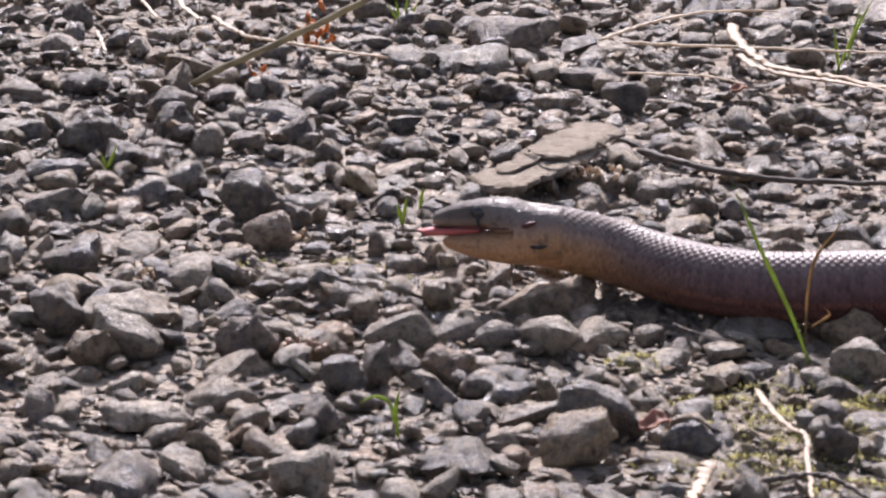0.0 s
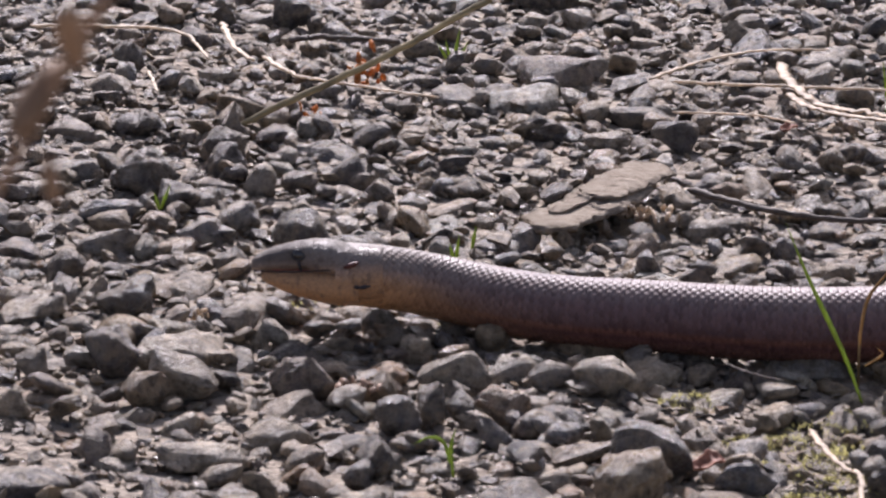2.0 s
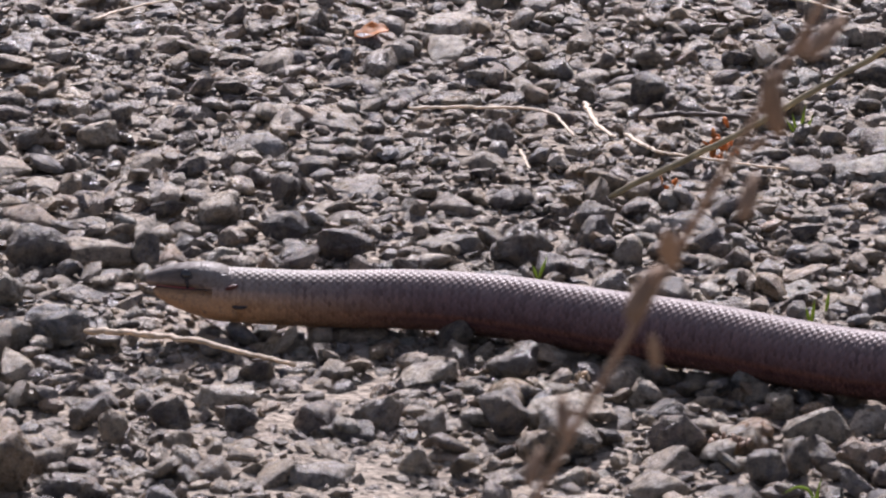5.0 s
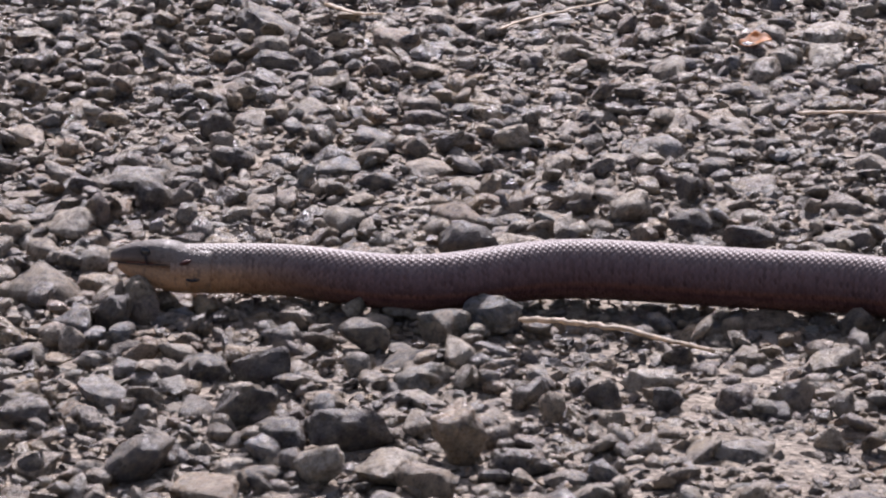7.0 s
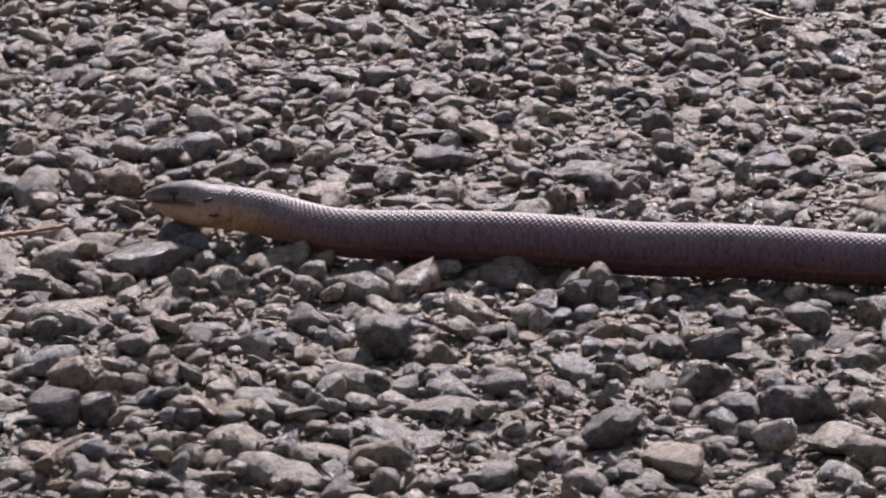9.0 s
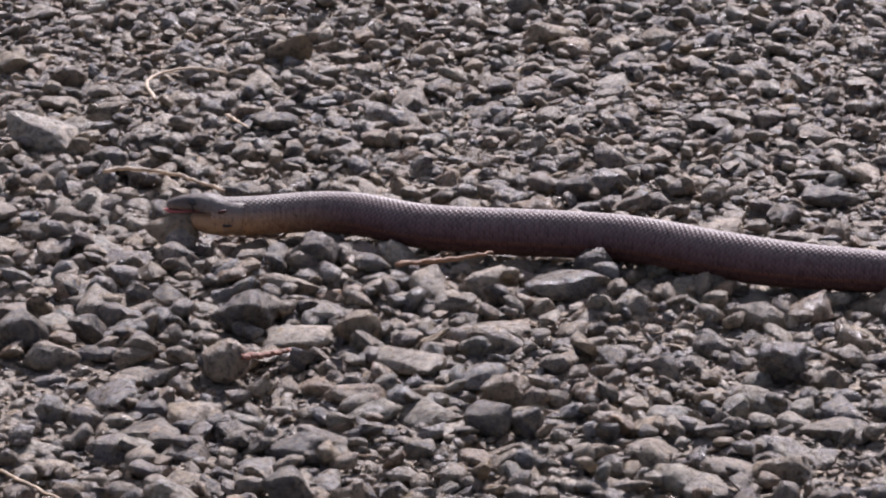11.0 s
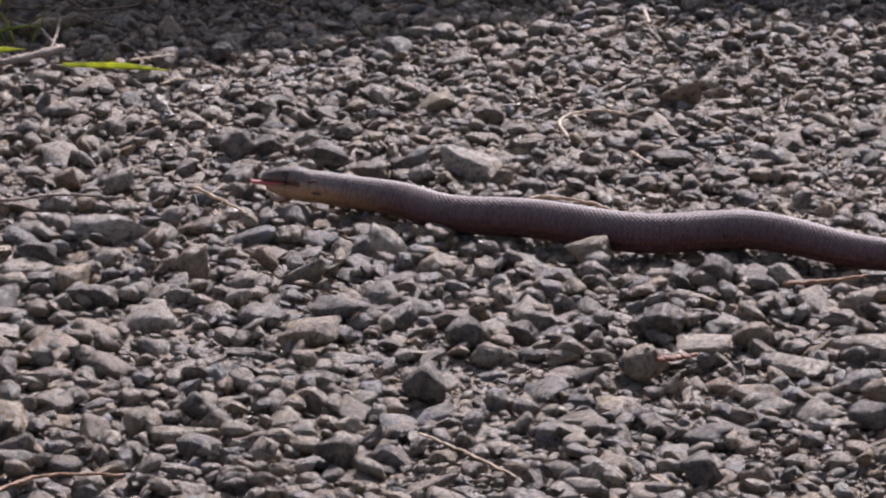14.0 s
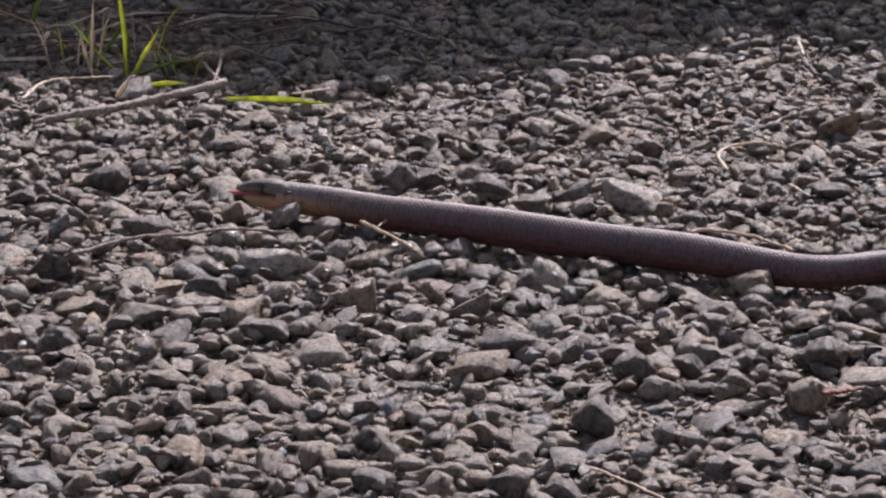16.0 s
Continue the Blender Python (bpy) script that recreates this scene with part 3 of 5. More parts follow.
def spine(t):
    """Points along the middle of the body at t seconds (metres): arc lengths, places."""
    y = track(t)
    front, axis = head_at(t)
    joint = front + axis * HEAD_LENGTH
    nudge = [glide(t, HEAD_T, [r[k] for r in SWAYS]) for k in range(3)]

    def body(x):
        z = np.maximum(radius(x - front[0]), 7.6) * 0.93 + 1.6
        aside = np.interp(x - front[0], (0, 58, 85, 115, 150), (nudge[0], nudge[0], nudge[1], nudge[2], 0))
        return np.stack([x, np.interp(x, GRID, y) - (z - 10.0) / SLOPE + aside, z], 1)

    far = joint[0] + NECK
    a, b, c = body(np.array((far - 8.0, far, far + 8.0)))
    m0, m1 = axis * NECK * 1.05, (c - a) / np.linalg.norm(c - a) * NECK * 1.05
    u = np.linspace(0, 1, 29)[1:, None]
    neck = (2 * u ** 3 - 3 * u * u + 1) * joint + (u ** 3 - 2 * u * u + u) * m0 + (3 * u * u - 2 * u ** 3) * b + (u ** 3 - u * u) * m1
    neck[:, 2] = np.maximum(neck[:, 2], 10.0)
    head = front + axis * np.arange(0.0, HEAD_LENGTH + 0.1, 2.0)[:, None]
    p = np.concatenate((head, neck, body(far + np.arange(2.0, 480.0, 2.0))))
    for _ in range(2):
        s = np.concatenate(([0], np.cumsum(np.linalg.norm(np.diff(p, axis=0), axis=1))))
        at = np.arange(0.0, 540.0, 1.5)
        p = np.stack([np.interp(at, s, p[:, k]) for k in range(3)], 1)
        soft = np.stack([np.convolve(np.pad(p[:, k], 8, mode="edge"), np.ones(17) / 17, "valid") for k in range(3)], 1)
        blend = np.clip((at - 24.0) / 12.0, 0, 1)[:, None]
        p = p * (1 - blend) + soft * blend
    s = np.concatenate(([0], np.cumsum(np.linalg.norm(np.diff(p, axis=0), axis=1))))
    return s, p / 1000


# ---- the animal ----
def ring_mesh(name, count, length, rng):
    """Two girdles of overlapping scales round the body, radius 1 cm; the tail lies towards +x."""
    bm = bmesh.new()
    tone = bm.verts.layers.float.new("scale_tone")
    r, fine = 0.010, 6
    around = count * fine
    tones = [[rng.random() for _ in range(count)] for _ in range(2)]
    rings = []
    for u in (-1.30, -0.95, -0.66, -0.52, -0.44, -0.36, -0.27, -0.18, -0.09, 0.0, 0.09, 0.18, 0.27, 0.36, 0.44, 0.50):
        ring = []
        for i in range(around):
            best = (9, 0, 0, 0)
            for row in (-3, -2, -1, 0, 1):
                f = (i + 0.5) / fine - 0.5 * (row % 2)
                k = round(f)
                du, dv = (u * 2 - row), f - k
                if -0.25 <= du <= 1.25 and abs(dv) <= 0.62 - 0.42 * max(0.0, du - 0.6) / 0.65:
                    if -du < best[0] or best[0] == 9:
                        best = (-du, du, dv, (row % 2, k % count))
            _, du, dv, own = best
            out = 0.034 * du - 0.105 * dv * dv - 0.026 * (1.3 * du - 0.65) ** 2 if own else -0.016
            if u < -0.5:
                out -= 0.010 + 0.04 * (-0.5 - u)
            a = 2 * math.pi * (i + 0.5) / around
            v = bm.verts.new((u * length, r * (1 + out) * math.sin(a), r * (1 + out) * math.cos(a)))
            v[tone] = tones[own[0]][own[1]] if own else 0.0
            ring.append(v)
        rings.append(ring)
    for a, b in zip(rings, rings[1:]):
        for i in range(around):
            bm.faces.new((a[i], b[i], b[(i + 1) % around], a[(i + 1) % around]))
    bmesh.ops.recalc_face_normals(bm, faces=bm.faces)
    if sum(f.normal.y * f.calc_center_median().y + f.normal.z * f.calc_center_median().z for f in bm.faces) < 0:
        bmesh.ops.reverse_faces(bm, faces=bm.faces[:])
    return mesh_of(name, bm, SKIN)


def arc_rings(sections, n):
    """Closed rings along x for the head: sections of x, top, bottom, half width, each a rounded outline."""
    rings = []
    for x, top, bottom, wide in sections:
        mid, tall = (top + bottom) / 2, (top - bottom) / 2
        ring = []
        for k in range(n):
            a = 2 * math.pi * k / n
            c, s = math.cos(a), math.sin(a)
            ring.append((x / 1000, wide * math.copysign(abs(c) ** 0.85, c) / 1000, (mid + tall * math.copysign(abs(s) ** 0.85, s)) / 1000))
        rings.append(ring)
    return rings


def dense(sections, n):
    s = np.array(sections, float)
    x = np.linspace(0, 1, n) ** 1.15 * (s[-1, 0] - s[0, 0]) + s[0, 0]
    return [[float(v) for v in (xx, *[np.interp(xx, s[:, 0], s[:, c]) for c in (1, 2, 3)])] for xx in x]


def build_animal():
    root = thing("legless_lizard", "pinkish brown legless lizard with small shiny scales crawling over gravel", "lizard")
    bm = bmesh.new()
    lip = 2.2           # height of the mouth's line over the axis, millimetres
    upper = [(0, 4.9, 2.2, 1.6), (0.8, 5.8, 1.9, 2.7), (2.5, 6.7, 1.7, 3.7), (6, 8.2, 1.7, 5.0), (11, 9.5, 1.7, 6.2), (16, 10.2, 1.5, 7.0),
             (18, 10.4, 0.5, 7.3), (21, 10.4, -0.3, 8.1), (24.5, 9.9, -1.4, 8.6), (27, 9.0, -5.0, 8.5), (30, 8.3, -8.0, 8.1), (33.5, 7.9, -7.9, 7.9), (38, 7.4, -7.4, 7.4)]
    loft(bm, arc_rings(dense(upper, 44), 32))
    # brow ridges and nostril pits
    for v in bm.verts:
        x, y, z = v.co * 1000
        ridge = math.exp(-((x - 13) / 4.5) ** 2) * math.exp(-((z - 7.8) / 1.2) ** 2)
        v.co.y += math.copysign(0.0005 * ridge, y)
        pit = math.exp(-((x - 14.5) / 2.0) ** 2 - ((z - 6.2) / 1.3) ** 2)
        v.co.y -= math.copysign(0.0007 * pit, y)
        if 1 < x < 32 and z > 0:
            v.co += Vector((0, y, z)).normalized() * 0.00018 * noise.noise((x * 0.9, y * 0.9, z * 0.9))
    head = part("head", bm, HEAD_SKIN, root, "smooth grey head with pale lips")
    bm = bmesh.new()
    lower = [(-31, -3.0, -10.6, 8.3), (-26, -0.2, -11.0, 8.6), (-22, -0.2, -10.8, 8.3), (-16, -0.2, -9.2, 7.1), (-10, -0.2, -7.2, 5.7), (-6, -0.2, -5.2, 4.2), (-3.6, -0.5, -3.9, 2.9), (-2.6, -1.1, -2.9, 1.5)]
    lower = [(x + 32, a, b, w) for x, a, b, w in lower]
    lower = [(x - 32, a, b, w) for x, a, b, w in dense(sorted(lower), 30)]
    loft(bm, arc_rings([(-27 - x, a, b, w) for x, a, b, w in lower], 24))
    bmesh.ops.recalc_face_normals(bm, faces=bm.faces)
    jaw = part("lower_jaw", bm, JAW_SKIN, head, "pale beige lower jaw")
    bm = bmesh.new()
    loft(bm, arc_rings([(x, a + lip, b + lip, w) for x, a, b, w in ((5, -0.5, -0.9, 1.2), (8, -0.4, -1.0, 2.2), (14, -0.4, -1.0, 3.6), (24, -0.4, -1.0, 4.4))], 16))
    part("mouth_lining", bm, MOUTH, head, "red mouth lining")
    # the tongue: a broad flat blade, notched at its rounded tip
    bm = bmesh.new()
    pts = smooth_line([(0.016, 0, -0.0003), (0.008, 0, -0.0002), (0.002, 0, 0.0), (-0.0012, 0, 0.0002)], 12)
    stalk(bm, pts, [0.0026, 0.0030, 0.0031, 0.0031, 0.0030, 0.0029, 0.0028, 0.0027, 0.0026, 0.0025, 0.0024, 0.0020], 14, 0.5)
    for side in (-1, 1):
        pts = smooth_line([(0.0002, side * 0.0011, 0.0002), (-0.0014, side * 0.0013, 0.0004), (-0.0030, side * 0.0016, 0.0009)], 7)
        stalk(bm, pts, [0.0013, 0.0013, 0.0012, 0.0011, 0.0009, 0.0007, 0.0003], 10, 0.6)
    bmesh.ops.recalc_face_normals(bm, faces=bm.faces)
    tongue = part("tongue", bm, TONGUE, head, "pink forked tongue")
    for side in (-1, 1):
        bm = bmesh.new()
        bmesh.ops.create_uvsphere(bm, u_segments=16, v_segments=10, radius=0.0018)
        for v in bm.verts:
            v.co = Vector((0.0138, side * 0.0060, 0.0064)) + Vector((v.co.x * 1.1, v.co.y * 0.7, v.co.z))
        part("eye", bm, EYE, head, "small dark glossy eye")
        bm = bmesh.new()
        ring = [(0.0138 + 0.0018 * math.cos(a), side * (0.00635 - 0.00055 * math.sin(a)), 0.0064 + 0.0014 * math.sin(a)) for a in [2 * math.pi * i / 18 for i in range(19)]]
        stalk(bm, ring, [0.00042] * 19, 6)
        part("eyelid", bm, LID, head, "dark scaly eyelid")
        bm = bmesh.new()
        stalk(bm, smooth_line([(0.0270, side * 0.0088, 0.0026), (0.0290, side * 0.0087, 0.0032), (0.0312, side * 0.0085, 0.0040)], 7), [0.0003, 0.0006, 0.0008, 0.0008, 0.0008, 0.0006, 0.0002], 8)
        part("ear_opening", bm, EAR, head, "dark reddish ear slit")
        bm = bmesh.new()
        stalk(bm, smooth_line([(0.0138, side * 0.0067, 0.0050), (0.0141, side * 0.0068, 0.0033), (0.0146, side * 0.0064, 0.0017)], 7), [0.0003, 0.0005, 0.0006, 0.0005, 0.0005, 0.0004, 0.0002], 6)
        part("lip_mark", bm, SEAM, head, "dark stripe under the eye")
        bm = bmesh.new()
        stalk(bm, smooth_line([(0.0005, side * 0.0013, 0.0017), (0.008, side * 0.0052, 0.0016), (0.016, side * 0.0066, 0.0016), (0.026, side * 0.0080, 0.0022)], 14), [0.00022] * 14, 6)
        part("mouth_line", bm, SEAM, head, "dark line of the lips")
        for x, z, ln in ((0.0295, -0.0030, 0.005), (0.0240, -0.0024, 0.0025)):
            bm = bmesh.new()
            stalk(bm, smooth_line([(x, side * (0.0088 if x > 0.028 else 0.0077), z), (x + ln / 2, side * (0.0089 if x > 0.028 else 0.0078), z - 0.0003), (x + ln, side * (0.0090 if x > 0.028 else 0.0080), z + 0.0002)], 6), [0.0003, 0.0006, 0.0005, 0.0007, 0.0005, 0.0002], 6)
            part("cheek_mark", bm, SEAM, head, "dark broken streak on the cheek")
    rings = []
    pitch = 2.7
    rng = random.Random(5)
    meshes = [ring_mesh("body_ring", 24, pitch / 1000, rng) for _ in range(3)]
    s = 26.0
    while s < 508:
        ob = new("body_ring", meshes[len(rings) % 3])
        ob.parent = root
        k = float(radius(s)) / 10.0
        ob.scale = (1.0, k, k)
        ob.color = (max(0.0, 1 - (s - 36) / 75) ** 2.0, 0, 0, 1) if s > 36 else (1, 0, 0, 1)
        rings.append((s, ob))
        s += pitch
    return root, head, jaw, tongue, rings


animal, animal_head, animal_jaw, animal_tongue, animal_rings = build_animal()
# seconds, how far the tongue is out (millimetres), its droop and the jaw's opening (degrees)
TONGUE_A = [(0, 1.4, 6, 9), (0.5, 2.2, 8, 9), (1, -8, 0, 0), (1.5, 4.0, -20, 11), (2, -8, 0, 0), (2.5, 2.0, 6, 11), (3, -8, 0, 1), (3.2, -8, 0, 0), (4.2, 2.6, 4, 9), (5, -6, 0, 1), (5.3, 0, 5, 9)]
TONGUE_B = [(5.5, 0.6, 5, 10), (6, -8, 0, 0), (6.5, 4.5, 16, 9), (7, -8, 0, 0), (7.5, 2.2, 28, 12), (8, -8, 0, 0), (9, -8, 0, 0), (9.5, 1.8, 26, 8), (9.7, -8, 0, 1), (10.7, 2.4, 6, 8), (11.4, -8, 0, 0)]
TONGUE_C = [(11.8, 1, 10, 9), (12, -5, 0, 7), (12.5, -8, 0, 0), (13, 1.8, 26, 12), (13.5, 2.6, 12, 11), (14, 3.2, 0, 7), (14.5, -8, 0, 0), (15, -8, 0, 0), (15.5, 1.6, 4, 9), (16, 2.6, 4, 5)]


def motions():
    times = [0.25 * i for i in range(65)]
    way = [(t, spine(t)) for t in times]
    roots = {}
    rows = []
    for t, (s, p) in way:
        roots[t] = Vector((p[0][0], p[0][1], 0.0))
        rows.append((t, Matrix.Translation(roots[t])))
    walk(animal, rows)

    def at(s, p, d, ahead=5.0):
        a = np.array([np.interp(d - ahead, s, p[:, i]) for i in range(3)])
        b = np.array([np.interp(d + ahead, s, p[:, i]) for i in range(3)])
        c = np.array([np.interp(d, s, p[:, i]) for i in range(3)])
        return c, Vector(b - a).normalized()

    def upright(place, x_axis):
        y_axis = Vector((0, 0, 1)).cross(x_axis).normalized()
        z_axis = x_axis.cross(y_axis)
        return Matrix.Translation(place) @ Matrix((x_axis, y_axis, z_axis)).transposed().to_4x4()

    for d, ob in animal_rings:
        walk(ob, [(t, upright(Vector(at(s, p, d)[0]) - roots[t], at(s, p, d)[1])) for t, (s, p) in way])
    rows = []
    for t in times:
        front, axis = head_at(t)
        rows.append((t, upright(Vector(front / 1000) - roots[t], Vector(axis)) @ pose(0, 0, 0, -11, 0, 0)))
    walk(animal_head, rows)
    rows = TONGUE_A + TONGUE_B + TONGUE_C
    walk(animal_jaw, [(t, pose(0.027, 0, 0.0022, 0, -open_by * 0.8, 0)) for t, _, _, open_by in rows])
    walk(animal_tongue, [(t, pose(-out / 1000, 0, 0.0015 - open_by * 0.00017, 0, -droop, 0)) for t, out, droop, open_by in rows])


# ---- larger stones, one by one ----
# millimetres: x, y, width, depth, height; tone 0 dark, 1 grey, 2 pale, 3 brownish
STONES_A = [
    (-99, 111, 18, 14, 10, 0), (-96, 60, 17, 17, 12, 1), (-74, 45, 22, 15, 10, 1), (-79, 79, 29, 19, 5, 2), (-83, 35, 16, 11, 8, 3),
    (-45, 152, 16, 13, 10, 1), (-54, 181, 19, 18, 13, 1), (-85, 192, 18, 19, 5, 1), (-76, 206, 15, 10, 7, 1), (-110, 241, 20, 14, 10, 0),
    (-89, 283, 16, 11, 8, 0), (-97, 223, 14, 10, 7, 0), (-134, 384, 10, 11, 8, 0), (-121, 309, 19, 15, 4, 0), (-48, 261, 14, 9, 7, 0),
]
STONES_B = [
    (-4, 35, 10, 11, 10, 0), (16, 40, 16, 11, 8, 1), (0, 66, 22, 12, 9, 2), (-41, 51, 19, 14, 10, 1), (-20, 53, 11, 9, 6, 3),
    (-12, 26, 14, 11, 8, 0), (60, 8, 26, 15, 11, 1), (54, -16, 20, 17, 12, 1), (33, 40, 18, 12, 3, 0), (44, 68, 20, 12, 9, 2),
    (56, 83, 18, 18, 5, 2), (39, 108, 29, 18, 5, 3), (56, 324, 16, 11, 8, 0), (33, 324, 16, 15, 4, 2), (15, 330, 21, 13, 3, 0),
]
STONES_C = [
    (41, 355, 26, 15, 4, 0), (126, 185, 17, 10, 7, 0), (128, 97, 19, 11, 8, 1), (84, -3, 17, 9, 6, 1), (-16, -54, 18, 13, 9, 2),
    (-16, -9, 12, 11, 8, 0), (23, -30, 22, 19, 5, 0), (-61, -10, 27, 15, 4, 2), (-73, 162, 13, 13, 5, 0), (-46, 81, 20, 15, 4, 0),
    (130, 71, 16, 11, 8, 2), (121, 18, 12, 9, 7, 0), (123, 0, 13, 9, 7, 0), (-252, 129, 22, 14, 10, 1), (-275, 215, 23, 14, 10, 0),
]
STONES_D = [
    (-269, 115, 16, 12, 8, 1), (-221, 274, 17, 18, 8, 2), (-203, 303, 12, 12, 8, 0), (-224, 45, 13, 11, 8, 0), (-177, 51, 11, 8, 6, 0),
    (-135, 58, 15, 12, 8, 1), (-171, 237, 22, 12, 8, 0), (-126, 105, 22, 17, 5, 2), (-121, 142, 14, 11, 8, 0), (-118, 18, 12, 10, 7, 2),
    (-117, 50, 11, 11, 8, 1), (-143, 45, 17, 14, 4, 1), (-200, 51, 14, 10, 7, 1), (-186, 75, 23, 13, 4, 2), (-110, 242, 19, 16, 11, 0),
]
STONES_E = [
    (-121, 310, 16, 17, 5, 0), (-256, 88, 16, 16, 5, 2), (-277, 168, 15, 13, 9, 1), (-226, 540, 11, 12, 9, 0), (-85, 459, 14, 11, 8, 1),
    (-125, 490, 15, 15, 5, 1), (-282, 367, 15, 16, 7, 2), (-178, 6, 14, 14, 4, 1), (-388, 313, 20, 11, 8, 0), (-405, 358, 11, 12, 9, 0),
    (-406, 257, 14, 12, 9, 0), (-422, 234, 10, 10, 10, 1), (-430, 220, 20, 21, 6, 2), (-279, 220, 17, 11, 8, 0), (-327, 243, 19, 20, 5, 1),
]
STONES_F = [
    (-318, 15, 26, 16, 12, 1), (-278, -2, 31, 17, 11, 0), (-239, -11, 20, 21, 18, 3), (-281, -39, 19, 16, 11, 1), (-259, -35, 25, 24, 6, 2),
    (-251, 130, 21, 14, 10, 2), (-267, 119, 20, 11, 8, 1), (-244, -49, 23, 13, 9, 3), (-387, 111, 14, 14, 10, 0), (-342, -32, 23, 22, 6, 0),
    (-321, 58, 21, 12, 9, 0), (-324, 98, 16, 17, 5, 1), (-217, -18, 22, 17, 5, 0), (-292, 96, 21, 12, 9, 1), (-400, 102, 18, 19, 6, 1),
]
STONES_G = [
    (-315, -59, 24, 19, 5, 3), (-448, 40, 24, 21, 15, 0), (-424, 24, 16, 14, 10, 1), (-392, 6, 23, 20, 5, 0), (-554, -23, 20, 13, 10, 3),
    (-570, 171, 18, 13, 10, 0), (-612, 230, 21, 15, 10, 1), (-605, 273, 20, 14, 10, 0), (-380, 127, 14, 14, 12, 2), (-391, 125, 12, 12, 9, 1),
    (-501, 261, 19, 20, 6, 1), (-573, 401, 22, 18, 5, 0), (-585, 366, 17, 10, 7, 0), (-407, -27, 34, 19, 5, 1), (-341, -43, 27, 17, 12, 0),
]
STONES_H = [
    (-535, -58, 17, 14, 10, 1), (-518, -9, 22, 20, 5, 1), (-403, 360, 15, 13, 9, 0), (-486, 295, 27, 17, 5, 0), (-422, 285, 29, 16, 4, 1),
    (-311, -68, 24, 23, 6, 3), (-691, 135, 24, 20, 14, 0), (-692, 37, 31, 23, 17, 0), (-681, -25, 29, 21, 15, 1), (-778, -11, 22, 20, 14, 0),
    (-769, -95, 27, 22, 16, 0), (-610, 8, 41, 24, 6, 2), (-639, 40, 22, 16, 11, 3), (-662, 23, 31, 23, 6, 2), (-860, 19, 37, 28, 8, 0),
]
STONES_I = [
    (-768, 149, 27, 18, 13, 3), (-723, 110, 31, 21, 6, 3), (-555, -20, 21, 13, 9, 3), (-840, 256, 26, 14, 10, 0), (-974, 282, 28, 16, 12, 0),
    (-933, 210, 20, 19, 5, 2), (-732, -96, 14, 13, 9, 1), (-616, -108, 33, 26, 7, 0), (-814, 411, 21, 22, 6, 2), (-998, 424, 26, 17, 5, 2),
    (-786, 350, 26, 19, 5, 1), (-776, -203, 22, 18, 13, 1), (-755, 6, 17, 14, 10, 1), (-726, 338, 17, 16, 4, 3), (-674, -85, 25, 21, 6, 1),
]
STONES_J = [
    (-963, 59, 19, 20, 15, 1), (-1051, 51, 25, 14, 10, 0), (-1148, 53, 29, 18, 13, 0), (-1085, -68, 27, 20, 15, 0), (-1032, 281, 22, 20, 14, 1),
    (-1195, 226, 30, 19, 14, 0), (-990, -11, 29, 16, 11, 1), (-1063, 185, 18, 19, 14, 2), (-869, -154, 16, 14, 10, 0), (-1069, 525, 18, 19, 5, 2),
    (-1125, 479, 18, 12, 9, 0), (-1032, 178, 13, 14, 10, 1), (-1132, 146, 33, 18, 10, 0), (-1105, 3, 31, 23, 6, 1), (-1096, 186, 23, 14, 10, 1),
]
STONES_K = [
    (-1014, 292, 17, 13, 9, 0), (-1233, 189, 20, 20, 5, 0), (-937, 257, 23, 13, 9, 1), (-1011, -94, 27, 22, 6, 1),
]
STONES_L = [
    (9, 104, 10, 8, 6, 1), (-87, 266, 14, 11, 8, 0), (-12, 90, 10, 8, 5, 2), (-196, 260, 18, 15, 6, 0), (-564, 154, 20, 16, 12, 0),
    (-893, -9, 26, 20, 9, 1), (-549, -62, 23, 18, 11, 0), (-603, -165, 22, 18, 12, 0), (-857, -33, 32, 20, 11, 3),
]
STONE_ROWS = STONES_A + STONES_B + STONES_C + STONES_D + STONES_E + STONES_F + STONES_G + STONES_H + STONES_I + STONES_J + STONES_K + STONES_L
STONE_TONES = (("dark grey angular stone lying in the gravel", DARK_STONE), ("mid grey angular stone lying in the gravel", STONE),
               ("pale grey dusty stone lying in the gravel", PALE_STONE), ("brownish grey rough stone lying in the gravel", BROWN_STONE))


def build_stones():
    rng = random.Random(5)
    for x, y, w, d, h, tone in STONE_ROWS:
        p, f, fe, e, sharp = rock_shape(rng, rng.choice((8, 9, 11, 13)), 0, 4, 0.55)
        me = bpy.data.meshes.new("stone")
        turn = np.array(Euler((rng.gauss(0, 0.1), rng.gauss(0, 0.1), rng.uniform(-0.35, 0.35))).to_matrix())
        pts = (p * (w / 2000, d / 2000, (h + 5) / 2000)) @ turn.T
        me.from_pydata(pts.tolist(), [], f.tolist())
        me.polygons.foreach_set("use_smooth", [True] * len(me.polygons))
        me.set_sharp_from_angle(angle=radians(58))
        label, mat = STONE_TONES[tone]
        me.materials.append(mat)
        ob = new("stone", me)
        ob.matrix_basis = pose(x / 1000, y / 1000, (h + 5) / 2000 - 0.0045)
        size = "large " if w >= 22 else "small " if w < 13 else ""
        tagged(ob, size + label, "stone", "larger stones in the gravel")
        r = max(w, d) / 2000
        for k in range(-2, 3):
            packing.put(x / 1000 + k * 0.2 * (w - min(w, d)) / 1000, y / 1000 + k * 0.2 * (d - min(w, d)) / 1000, min(w, d) / 2000 * 0.95)


